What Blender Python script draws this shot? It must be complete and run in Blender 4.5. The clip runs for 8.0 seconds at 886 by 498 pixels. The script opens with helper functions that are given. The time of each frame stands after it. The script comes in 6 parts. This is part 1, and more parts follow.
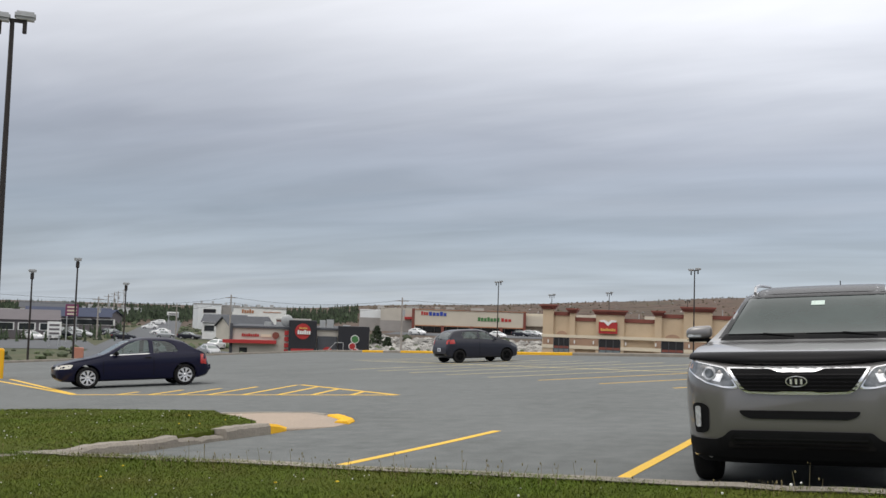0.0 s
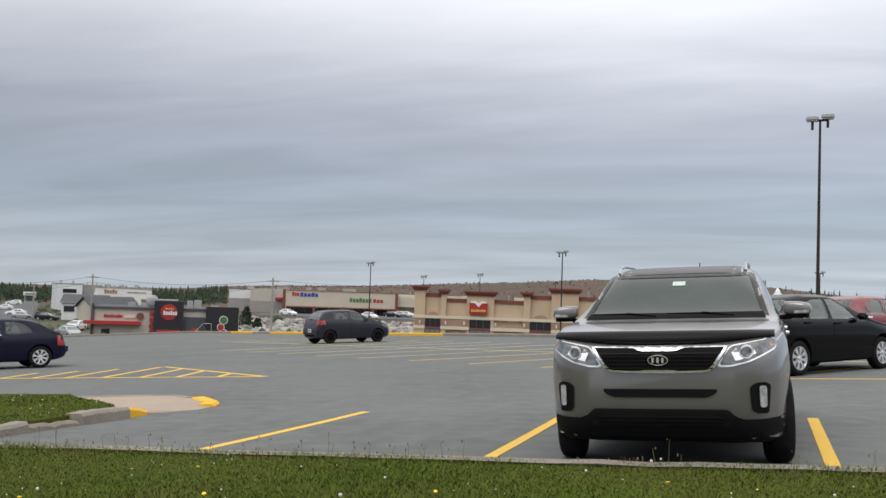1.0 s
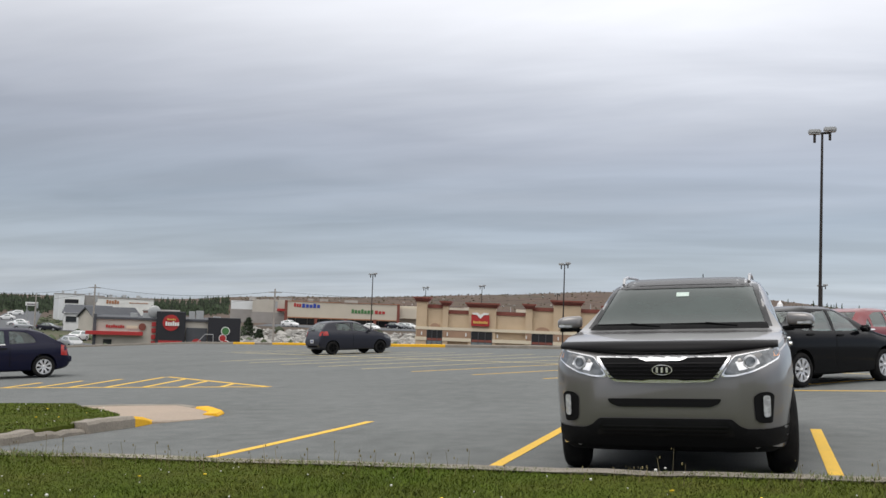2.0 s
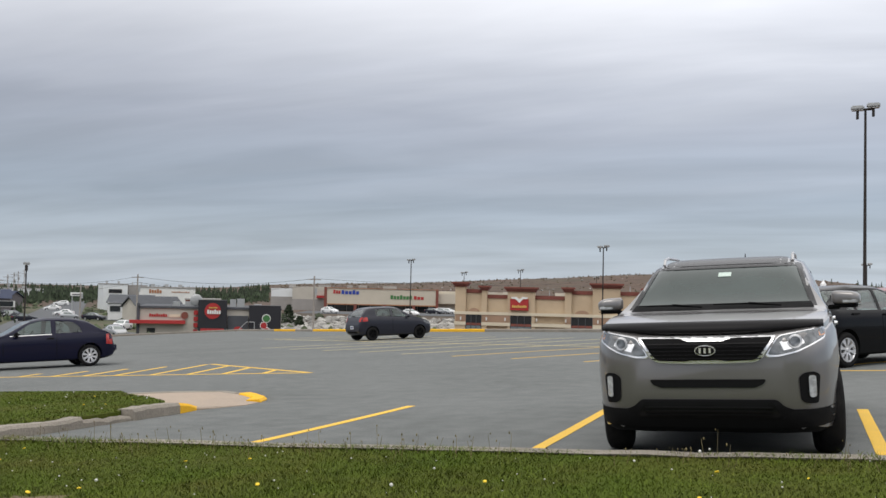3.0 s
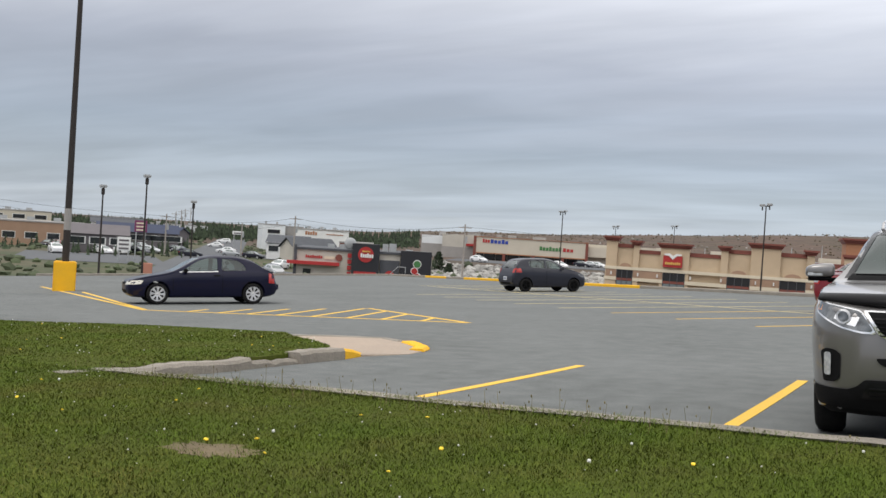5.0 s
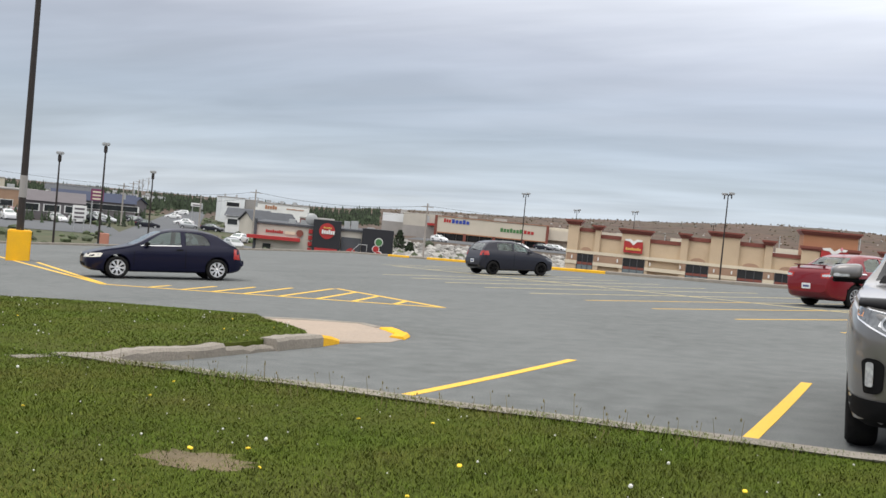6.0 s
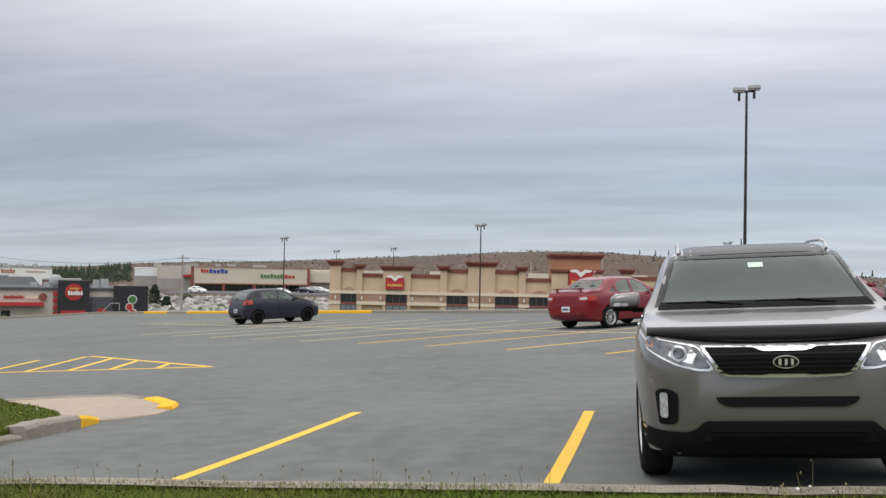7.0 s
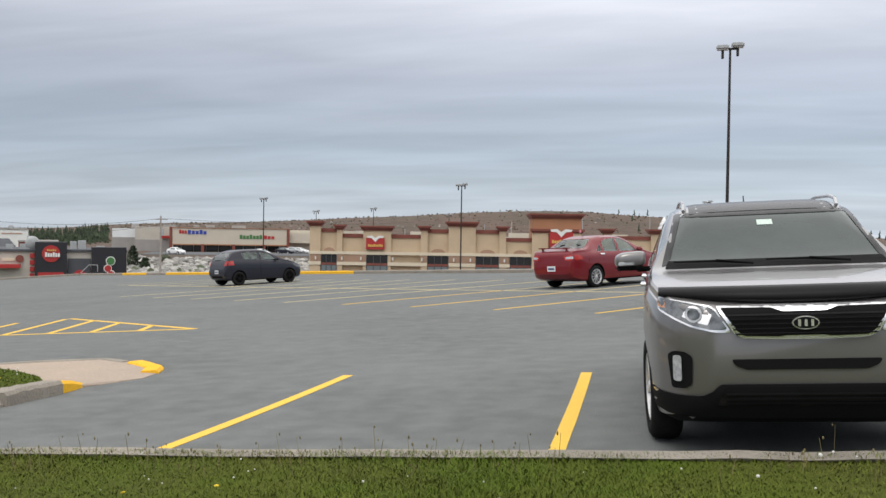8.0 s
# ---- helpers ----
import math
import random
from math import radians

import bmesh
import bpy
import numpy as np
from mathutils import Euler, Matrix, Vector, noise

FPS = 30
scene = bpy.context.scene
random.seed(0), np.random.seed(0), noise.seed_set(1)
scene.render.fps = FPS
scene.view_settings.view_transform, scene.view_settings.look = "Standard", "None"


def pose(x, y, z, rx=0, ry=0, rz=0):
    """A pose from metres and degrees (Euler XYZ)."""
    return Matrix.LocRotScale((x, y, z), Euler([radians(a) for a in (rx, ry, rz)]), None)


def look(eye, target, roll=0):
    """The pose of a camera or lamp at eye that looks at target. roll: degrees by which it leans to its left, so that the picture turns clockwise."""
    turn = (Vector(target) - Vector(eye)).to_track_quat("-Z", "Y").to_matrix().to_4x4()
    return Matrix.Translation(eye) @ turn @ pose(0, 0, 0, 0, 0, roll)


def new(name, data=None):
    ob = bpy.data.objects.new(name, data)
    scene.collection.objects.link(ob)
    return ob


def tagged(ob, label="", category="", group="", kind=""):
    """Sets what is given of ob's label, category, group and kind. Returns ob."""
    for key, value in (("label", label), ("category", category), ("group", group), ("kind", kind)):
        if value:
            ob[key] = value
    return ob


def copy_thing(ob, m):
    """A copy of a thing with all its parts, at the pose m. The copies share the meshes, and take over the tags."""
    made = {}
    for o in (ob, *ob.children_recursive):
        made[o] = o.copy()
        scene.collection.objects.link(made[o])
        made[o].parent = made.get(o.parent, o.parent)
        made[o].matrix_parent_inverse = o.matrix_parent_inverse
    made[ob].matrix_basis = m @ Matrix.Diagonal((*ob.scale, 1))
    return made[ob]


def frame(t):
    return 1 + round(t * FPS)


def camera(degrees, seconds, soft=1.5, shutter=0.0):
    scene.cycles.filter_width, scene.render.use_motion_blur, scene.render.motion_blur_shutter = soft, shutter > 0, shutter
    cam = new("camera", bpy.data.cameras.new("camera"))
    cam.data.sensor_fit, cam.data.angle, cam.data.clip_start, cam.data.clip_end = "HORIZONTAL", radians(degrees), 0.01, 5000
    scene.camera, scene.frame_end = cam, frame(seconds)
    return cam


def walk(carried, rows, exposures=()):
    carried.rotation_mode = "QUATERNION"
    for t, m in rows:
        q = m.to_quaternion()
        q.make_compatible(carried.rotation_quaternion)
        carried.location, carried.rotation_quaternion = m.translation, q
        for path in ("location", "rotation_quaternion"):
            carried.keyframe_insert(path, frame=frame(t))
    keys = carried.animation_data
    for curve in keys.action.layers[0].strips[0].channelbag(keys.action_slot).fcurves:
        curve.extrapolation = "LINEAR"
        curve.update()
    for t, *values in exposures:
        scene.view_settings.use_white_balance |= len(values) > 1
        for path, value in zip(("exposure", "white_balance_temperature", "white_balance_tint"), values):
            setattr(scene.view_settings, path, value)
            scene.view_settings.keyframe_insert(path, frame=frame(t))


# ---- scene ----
# CAMERA PATH
cam = camera(48.72, 8.0)
walk(cam, [
    (0, look((0.777, -7.628, 1.301), (-3.624, 1.329, 1.928), 1.77)),
    (0.5, look((0.770, -7.517, 1.283), (-2.789, 1.816, 1.756), 1.51)),
    (1, look((0.754, -7.501, 1.292), (-2.445, 1.961, 1.767), 1.93)),
    (2.3, look((0.737, -7.581, 1.264), (-2.506, 1.859, 1.868), 2.21)),
    (2.5, look((0.730, -7.524, 1.259), (-2.690, 1.857, 1.808), 2.10)),
    (3, look((0.734, -7.567, 1.263), (-2.847, 1.760, 1.692), 1.32)),
    (3.5, look((0.711, -7.528, 1.255), (-2.878, 1.796, 1.696), 1.71)),
    (4, look((0.610, -7.469, 1.253), (-3.660, 1.569, 1.549), 1.65)),
    (4.2, look((0.551, -7.454, 1.249), (-4.183, 1.354, 1.339), 2.53)),
    (5.3, look((0.016, -7.043, 1.280), (-4.904, 1.661, 1.119), 3.74)),
    (5.5, look((-0.137, -6.972, 1.284), (-4.749, 1.900, 1.181), 4.11)),
    (6, look((-0.417, -6.750, 1.298), (-4.966, 2.149, 0.970), 5.42)),
    (6.5, look((-0.542, -6.502, 1.361), (-4.275, 2.775, 1.314), 4.28)),
    (7, look((-0.724, -6.352, 1.375), (-3.021, 3.378, 1.605), 1.10)),
    (7.5, look((-0.878, -6.121, 1.374), (-2.975, 3.657, 1.436), 1.08)),
    (8, look((-0.939, -6.077, 1.361), (-3.025, 3.701, 1.187), 0.88)),
], exposures=[(0, -0.08), (3.5, -0.06), (4.0, 0.0), (5.5, 0.16), (6.0, 0.27), (6.5, 0.1), (7.5, 0.04), (8.0, 0.1)])
# END PATH

# ---- light ----
scene.view_settings.exposure = 0.0
world = bpy.data.worlds.new("overcast_sky")
scene.world = world
world.use_nodes = True
wn, wl = world.node_tree.nodes, world.node_tree.links
wn.clear()


def wnode(kind, **inputs):
    n = wn.new(kind)
    for k, v in inputs.items():
        n.inputs[k.replace("_", " ")].default_value = v
    return n


w_out = wnode("ShaderNodeOutputWorld")
w_sky = wnode("ShaderNodeTexSky")
w_sky.sky_type, w_sky.sun_disc = "NISHITA", False
w_sky.sun_elevation, w_sky.sun_rotation = radians(48), radians(200)
w_co = wnode("ShaderNodeTexCoord")
w_sep = wnode("ShaderNodeSeparateXYZ")
wl.new(w_co.outputs["Generated"], w_sep.inputs[0])
# the cloud deck: the direction laid onto a flat layer, so that the cloud lines close up towards the horizon
w_up = wnode("ShaderNodeMath")
w_up.operation = "ADD"
w_up.inputs[1].default_value = 0.10
wl.new(w_sep.outputs["Z"], w_up.inputs[0])
w_div = wnode("ShaderNodeVectorMath")
w_div.operation = "DIVIDE"
w_cmb = wnode("ShaderNodeCombineXYZ")
for i in range(3):
    wl.new(w_up.outputs[0], w_cmb.inputs[i])
wl.new(w_co.outputs["Generated"], w_div.inputs[0])
wl.new(w_cmb.outputs[0], w_div.inputs[1])
w_map = wnode("ShaderNodeMapping")
w_map.inputs["Rotation"].default_value = (0, 0, radians(22))
w_map.inputs["Scale"].default_value = (0.36, 1.0, 0.0)
wl.new(w_div.outputs[0], w_map.inputs["Vector"])
w_n1 = wnode("ShaderNodeTexNoise", Scale=0.8, Detail=5.0, Roughness=0.55, Distortion=0.5)
wl.new(w_map.outputs[0], w_n1.inputs["Vector"])
# overall brightness of the deck by height
w_ramp = wnode("ShaderNodeValToRGB")
el = w_ramp.color_ramp.elements
el[0].position, el[0].color = 0.0, (0.47, 0.525, 0.595, 1)
el[1].position, el[1].color = 1.0, (1.35, 1.32, 1.27, 1)
for p, c in ((0.035, (0.375, 0.43, 0.51, 1)), (0.09, (0.318, 0.36, 0.435, 1)), (0.17, (0.40, 0.418, 0.478, 1)), (0.27, (0.82, 0.825, 0.865, 1)), (0.42, (1.13, 1.12, 1.12, 1))):
    e = el.new(p)
    e.color = c
w_warp = wnode("ShaderNodeMath")
w_warp.operation = "MULTIPLY_ADD"
w_warp.inputs[1].default_value = 0.12
wl.new(w_n1.outputs["Fac"], w_warp.inputs[0])
w_off = wnode("ShaderNodeMath")
w_off.operation = "SUBTRACT"
w_off.inputs[1].default_value = 0.06
wl.new(w_sep.outputs["Z"], w_off.inputs[0])
wl.new(w_off.outputs[0], w_warp.inputs[2])
wl.new(w_warp.outputs[0], w_ramp.inputs["Fac"])
w_n2 = wnode("ShaderNodeTexNoise", Scale=1.7, Detail=5.0, Roughness=0.5, Distortion=0.3)
wl.new(w_map.outputs[0], w_n2.inputs["Vector"])
w_streak = wnode("ShaderNodeMapRange")
w_streak.inputs["From Min"].default_value, w_streak.inputs["From Max"].default_value = 0.34, 0.66
w_streak.inputs["To Min"].default_value, w_streak.inputs["To Max"].default_value = 0.90, 1.125
wl.new(w_n2.outputs["Fac"], w_streak.inputs["Value"])
w_mul = wnode("ShaderNodeVectorMath")
w_mul.operation = "SCALE"
# the deck is thinner, and so brighter, towards the east
w_east = wnode("ShaderNodeMath")
w_east.operation = "MULTIPLY_ADD"
w_east.inputs[1].default_value, w_east.inputs[2].default_value = 0.20, 1.06
wl.new(w_sep.outputs["X"], w_east.inputs[0])
w_all = wnode("ShaderNodeMath")
w_all.operation = "MULTIPLY"
wl.new(w_east.outputs[0], w_all.inputs[0])
wl.new(w_streak.outputs[0], w_all.inputs[1])
wl.new(w_ramp.outputs["Color"], w_mul.inputs[0])
wl.new(w_all.outputs[0], w_mul.inputs["Scale"])
w_b1 = wnode("ShaderNodeBackground", Strength=1.0)
w_b2 = wnode("ShaderNodeBackground", Strength=0.02)
w_add = wnode("ShaderNodeAddShader")
wl.new(w_mul.outputs[0], w_b1.inputs["Color"])
wl.new(w_sky.outputs[0], w_b2.inputs["Color"])
wl.new(w_b1.outputs[0], w_add.inputs[0])
wl.new(w_b2.outputs[0], w_add.inputs[1])
wl.new(w_add.outputs[0], w_out.inputs["Surface"])

sun = new("sun", bpy.data.lights.new("sun", "SUN"))
sun.data.energy, sun.data.angle, sun.data.color = 1.35, radians(35), (1.0, 0.97, 0.93)
sun.matrix_world = look((0, 0, 50), (8, 26, 0))


# ---- materials ----
def mat(name, base, rough=0.6, metal=0.0, var=0.0, var2=0.0, scale=3.0, scale2=60.0, bump=0.0, coat=0.0, tint=None, trans=0.0, island=0.0, spec=0.5, var3=0.0, scale3=12.0):
    """Principled surface whose colour varies at two scales, with fine relief."""
    m = bpy.data.materials.new(name)
    m.use_nodes = True
    n, l = m.node_tree.nodes, m.node_tree.links
    p = n["Principled BSDF"]
    p.inputs["Base Color"].default_value = (*base, 1)
    p.inputs["Roughness"].default_value, p.inputs["Metallic"].default_value = rough, metal
    p.inputs["Coat Weight"].default_value, p.inputs["Coat Roughness"].default_value = coat, 0.03
    p.inputs["Transmission Weight"].default_value = trans
    p.inputs["Specular IOR Level"].default_value = spec
    if not (var or var2 or var3 or bump or island):
        return m
    co = n.new("ShaderNodeTexCoord")
    big, fine = n.new("ShaderNodeTexNoise"), n.new("ShaderNodeTexNoise")
    for t, s in ((big, scale), (fine, scale2)):
        t.inputs["Scale"].default_value, t.inputs["Detail"].default_value, t.inputs["Roughness"].default_value = s, 5, 0.6
        l.new(co.outputs["Object"], t.inputs["Vector"])
    last = None
    mid = n.new("ShaderNodeTexNoise")
    mid.inputs["Scale"].default_value, mid.inputs["Detail"].default_value = scale3, 6
    l.new(co.outputs["Object"], mid.inputs["Vector"])
    for t, v, c in ((big, var, tint or tuple(b * 0.55 for b in base)), (mid, var3, tuple(min(0.95, b * 1.35) for b in base)), (fine, var2, tuple(b * 0.45 for b in base))):
        if not v:
            continue
        r, mix = n.new("ShaderNodeMapRange"), n.new("ShaderNodeMix")
        mix.data_type = "RGBA"
        r.inputs["From Min"].default_value, r.inputs["From Max"].default_value, r.inputs["To Max"].default_value = 0.35, 0.7, v
        l.new(t.outputs["Fac"], r.inputs["Value"])
        l.new(r.outputs[0], mix.inputs["Factor"])
        mix.inputs["A"].default_value, mix.inputs["B"].default_value = (*base, 1), (*c, 1)
        if last:
            l.new(last, mix.inputs["A"])
        last = mix.outputs["Result"]
    if island:
        g, hs = n.new("ShaderNodeNewGeometry"), n.new("ShaderNodeHueSaturation")
        r = n.new("ShaderNodeMapRange")
        r.inputs["To Min"].default_value, r.inputs["To Max"].default_value = 1 - island, 1 + island
        l.new(g.outputs["Random Per Island"], r.inputs["Value"])
        l.new(r.outputs[0], hs.inputs["Value"])
        hs.inputs["Color"].default_value = (*base, 1)
        if last:
            l.new(last, hs.inputs["Color"])
        last = hs.outputs["Color"]
    if last:
        l.new(last, p.inputs["Base Color"])
    if bump:
        b = n.new("ShaderNodeBump")
        b.inputs["Strength"].default_value, b.inputs["Distance"].default_value = min(1.0, bump), 0.02
        l.new(fine.outputs["Fac"], b.inputs["Height"])
        l.new(b.outputs[0], p.inputs["Normal"])
    return m


M = {
    "asphalt": mat("asphalt", (0.184, 0.193, 0.190), 0.92, var=0.95, var2=1.0, var3=0.55, scale3=3.2, scale=0.3, scale2=110, bump=0.3, tint=(0.112, 0.120, 0.116), spec=0.2),
    "road": mat("road_asphalt", (0.098, 0.104, 0.112), 0.9, var=0.4, var2=0.3, scale=0.05, scale2=4),
    "line": mat("yellow_line_paint", (0.84, 0.51, 0.045), 0.75, var=0.5, var2=0.45, scale=3, scale2=70, bump=0.3, tint=(0.62, 0.42, 0.09)),
    "line_old": mat("worn_yellow_paint", (0.72, 0.58, 0.26), 0.85, var=0.6, var2=0.4, scale=1.2, scale2=40, bump=0.3, tint=(0.48, 0.42, 0.26)),
    "yellow": mat("yellow_kerb_paint", (0.84, 0.46, 0.02), 0.7, var=0.35, var2=0.3, scale=2.5, scale2=40, bump=0.4, tint=(0.62, 0.36, 0.05), spec=0.2),
    "concrete": mat("concrete", (0.32, 0.285, 0.24), 0.9, var=0.7, var2=0.6, scale=1.8, scale2=45, bump=0.8, tint=(0.20, 0.18, 0.15)),
    "soil": mat("verge_soil", (0.070, 0.100, 0.013), 0.95, spec=0.05, var=0.7, var2=0.6, scale=0.9, scale2=25, bump=0.9, tint=(0.085, 0.07, 0.03)),
    "land": mat("land", (0.098, 0.058, 0.040), 0.95, var=0.95, var2=0.9, var3=0.5, scale=0.02, scale2=0.16, scale3=0.06, tint=(0.042, 0.043, 0.020)),
    "meadow": mat("rough_grassland", (0.052, 0.066, 0.024), 0.95, var=0.9, var2=0.6, scale=0.06, scale2=0.8, tint=(0.115, 0.09, 0.055)),
    "apron": mat("tan_concrete", (0.40, 0.315, 0.245), 0.9, var=0.6, var2=0.4, scale=1.2, scale2=30, bump=0.5, tint=(0.30, 0.255, 0.21)),
    "blade": mat("grass_blades", (0.067, 0.102, 0.010), 0.65, var=0.9, scale=0.7, var3=0.75, scale3=2.4, island=0.25, tint=(0.132, 0.116, 0.028), spec=0.1),
}
LOT = pose(0, 0, 0, 0, -3.28, 0)
SLOPE = math.tan(radians(3.28))


def part(name, bm, material, parent=None, label="", smooth=False):
    """Links a bmesh as one mesh object, under a thing or a part."""
    me = bpy.data.meshes.new(name)
    bmesh.ops.recalc_face_normals(bm, faces=bm.faces)
    bm.to_mesh(me)
    bm.free()
    if smooth:
        for p in me.polygons:
            p.use_smooth = True
    me.materials.append(M[material] if isinstance(material, str) else material)
    ob = new(name, me)
    ob.parent = parent
    if label:
        tagged(ob, label)
    return ob


def slab(poly, z0, z1, bm=None):
    """A prism over a polygon in plan."""
    bm = bm or bmesh.new()
    lo = [bm.verts.new((x, y, z0)) for x, y in poly]
    hi = [bm.verts.new((x, y, z1)) for x, y in poly]
    n = len(poly)
    bm.faces.new(hi)
    bm.faces.new(lo[::-1])
    for i in range(n):
        bm.faces.new((lo[i], lo[(i + 1) % n], hi[(i + 1) % n], hi[i]))
    return bm


def box(x0, x1, y0, y1, z0, z1, bm=None, bevel=0.0):
    b = slab([(x0, y0), (x1, y0), (x1, y1), (x0, y1)], z0, z1, None if bevel else bm)
    if bevel:
        bmesh.ops.bevel(b, geom=b.edges[:], offset=bevel, segments=2, affect="EDGES", clamp_overlap=True)
        if bm is not None:
            tmp = bpy.data.meshes.new("tmp")
            b.to_mesh(tmp)
            b.free()
            bm.from_mesh(tmp)
            bpy.data.meshes.remove(tmp)
            return bm
    return b


def tube(bm, a, b, r0, r1=None, n=12):
    """A tapered round bar from a to b."""
    a, b = Vector(a), Vector(b)
    m = Matrix.Translation((a + b) / 2) @ (b - a).to_track_quat("Z", "Y").to_matrix().to_4x4()
    bmesh.ops.create_cone(bm, cap_ends=True, segments=n, radius1=r0, radius2=r0 if r1 is None else r1, depth=(b - a).length, matrix=m)
    return bm


# the lot's own axes: along its rows and across them
A, B = Vector((0.80, -0.60)), Vector((0.60, 0.80))


def smooth01(v):
    v = max(0.0, min(1.0, v))
    return v * v * (3 - 2 * v)


def in_lot(x, y):
    """How far a place lies outside the upper lot, in metres (0 inside)."""
    back = x * B.x + y * B.y - 25.2
    left = -54.5 - x + 0.12 * (y - 36)
    return max(back, left, 0.0)


def land_height(x, y):
    d = in_lot(x, y)
    inside = max(x, -56) * SLOPE
    r = math.hypot(x, y)
    az = math.degrees(math.atan2(x, y))
    out = -5.4 - 0.6 * smooth01((r - 120) / 150)
    # shopping terrace behind the stone bank
    bank = smooth01((r - 158) / 30) * smooth01((az + 34) / 3) * smooth01((-14 - az) / 4)
    out += 1.7 * bank
    # far hill and woods
    hill = 22.0 * math.exp(-(((az + 6) / 15.0) ** 2)) + 4.0 * math.exp(-(((az + 28) / 9.0) ** 2)) + 2.6
    out += hill * smooth01((r - 420) / 330) * (1 + 0.10 * noise.noise((x * 0.012, y * 0.012, 0)))
    if r > 750:
        out -= 6 * smooth01((r - 800) / 1500)
    return inside + (out - inside) * smooth01(d / (9 if x > -50 else 30)) - 0.16


def build_ground():
    bm = bmesh.new()
    rads = [0] + [2.5 * 1.075**i for i in range(100)]
    rads = [r for r in rads if r < 3200] + [4200]
    nseg = 240
    rings = []
    for r in rads:
        if r == 0:
            rings.append([bm.verts.new((0, 0, land_height(0, 0)))])
            continue
        row = []
        for k in range(nseg):
            a = 2 * math.pi * k / nseg
            x, y = r * math.sin(a), r * math.cos(a)
            row.append(bm.verts.new((x, y, land_height(x, y))))
        rings.append(row)
    for k in range(nseg):
        bm.faces.new((rings[0][0], rings[1][k], rings[1][(k + 1) % nseg]))
    for i in range(1, len(rings) - 1):
        for k in range(nseg):
            k2 = (k + 1) % nseg
            bm.faces.new((rings[i][k], rings[i + 1][k], rings[i + 1][k2], rings[i][k2]))
    tagged(part("ground", bm, "land", smooth=True), "open land of scrub, earth and low hills reaching the horizon", "ground", kind="structure")


build_ground()

# asphalt lot, in the lot's own tilted plane
LOT_POLY = [(44, -0.2), (44, 0.0), (-6.0, 36.1), (-47.5, 67.2), (-50.3, 59), (-55.0, 36), (-60, 8), (-40, 1.2), (-8.05, -0.2)]
lot = part("parking_lot", slab(LOT_POLY, -0.12, 0.0), "asphalt")
lot.matrix_world = LOT
tagged(lot, "weathered grey asphalt of a sloping car park", "car park", kind="structure")


# ---- markings ----
def strip(p, q, w, z=0.004):
    """A painted line from p to q."""
    p, q = Vector(p), Vector(q)
    d = (q - p).normalized()
    n = Vector((-d.y, d.x)) * w / 2
    return slab([tuple(p - n), tuple(q - n), tuple(q + n), tuple(p + n)], z - 0.003, z)


def line(p, q, w=0.11, material="line", label="straight yellow painted stall line on asphalt", group="stall lines"):
    ob = part("painted_line", strip(p, q, w), material)
    ob.matrix_world = LOT
    return tagged(ob, label, "road marking", group)


def bent_line(pts, w=0.115):
    """A hand-painted stall line that wanders a little from straight."""
    pts = [Vector(q) for q in pts]
    bm = bmesh.new()
    rows = []
    n = 16
    for i in range(n + 1):
        f = i / n
        q = pts[0] * (1 - f) ** 2 + (pts[1] * 2 - (pts[0] + pts[2]) / 2) * 2 * f * (1 - f) + pts[2] * f * f
        e = 0.002 * noise.noise((q.x * 3, q.y * 5, 2))
        rows.append([bm.verts.new((q.x + sg * (w / 2 + e), q.y, 0.004)) for sg in (-1, 1)])
    for a, b in zip(rows, rows[1:]):
        bm.faces.new((a[0], a[1], b[1], b[0]))
    geo = bmesh.ops.extrude_face_region(bm, geom=bm.faces[:])
    bmesh.ops.translate(bm, verts=[v for v in geo["geom"] if isinstance(v, bmesh.types.BMVert)], vec=(0, 0, -0.003))
    ob = part("painted_line", bm, "line")
    ob.matrix_world = LOT
    tagged(ob, "bold yellow painted stall line with soft edges on asphalt", "road marking", "stall lines")


for bend in (((-4.44, 0.05), (-4.29, 2.0), (-4.20, 4.25)), ((-1.535, 0.05), (-1.55, 2.15), (-1.585, 4.25)), ((1.23, 0.05), (1.215, 2.1), (1.20, 4.2)), ((3.9, 0.05), (3.88, 2.1), (3.86, 4.2)), ((6.6, 0.05), (6.6, 2.1), (6.6, 4.2))):
    bent_line(bend)

# double row of angled stalls: heads along A, lines across along B
for k in range(-1, 14):
    p = Vector((-1.93, 12.31)) + A * (-2.72 * (k - 0))
    if k < 0:
        p = Vector((-1.93, 12.31)) + A * 2.72 * -k
    if p.x > -21:
        line(p, p + B * 5.6, 0.10, "line_old" if k > 3 else "line", "worn yellow stall line on asphalt" if k > 3 else "yellow painted stall line on asphalt")
    line(p + B * 5.6, p + B * 11.0, 0.10, "line_old", "worn yellow stall line on asphalt")
mid = Vector((-1.93, 12.31)) + B * 5.6
line(mid + A * 12, mid - A * 34, 0.10, "line_old", "worn yellow centre line between rows of stalls")

line((0.4, 10.5), (9.5, 10.2), 0.11, "line", "yellow line across the heads of stalls")

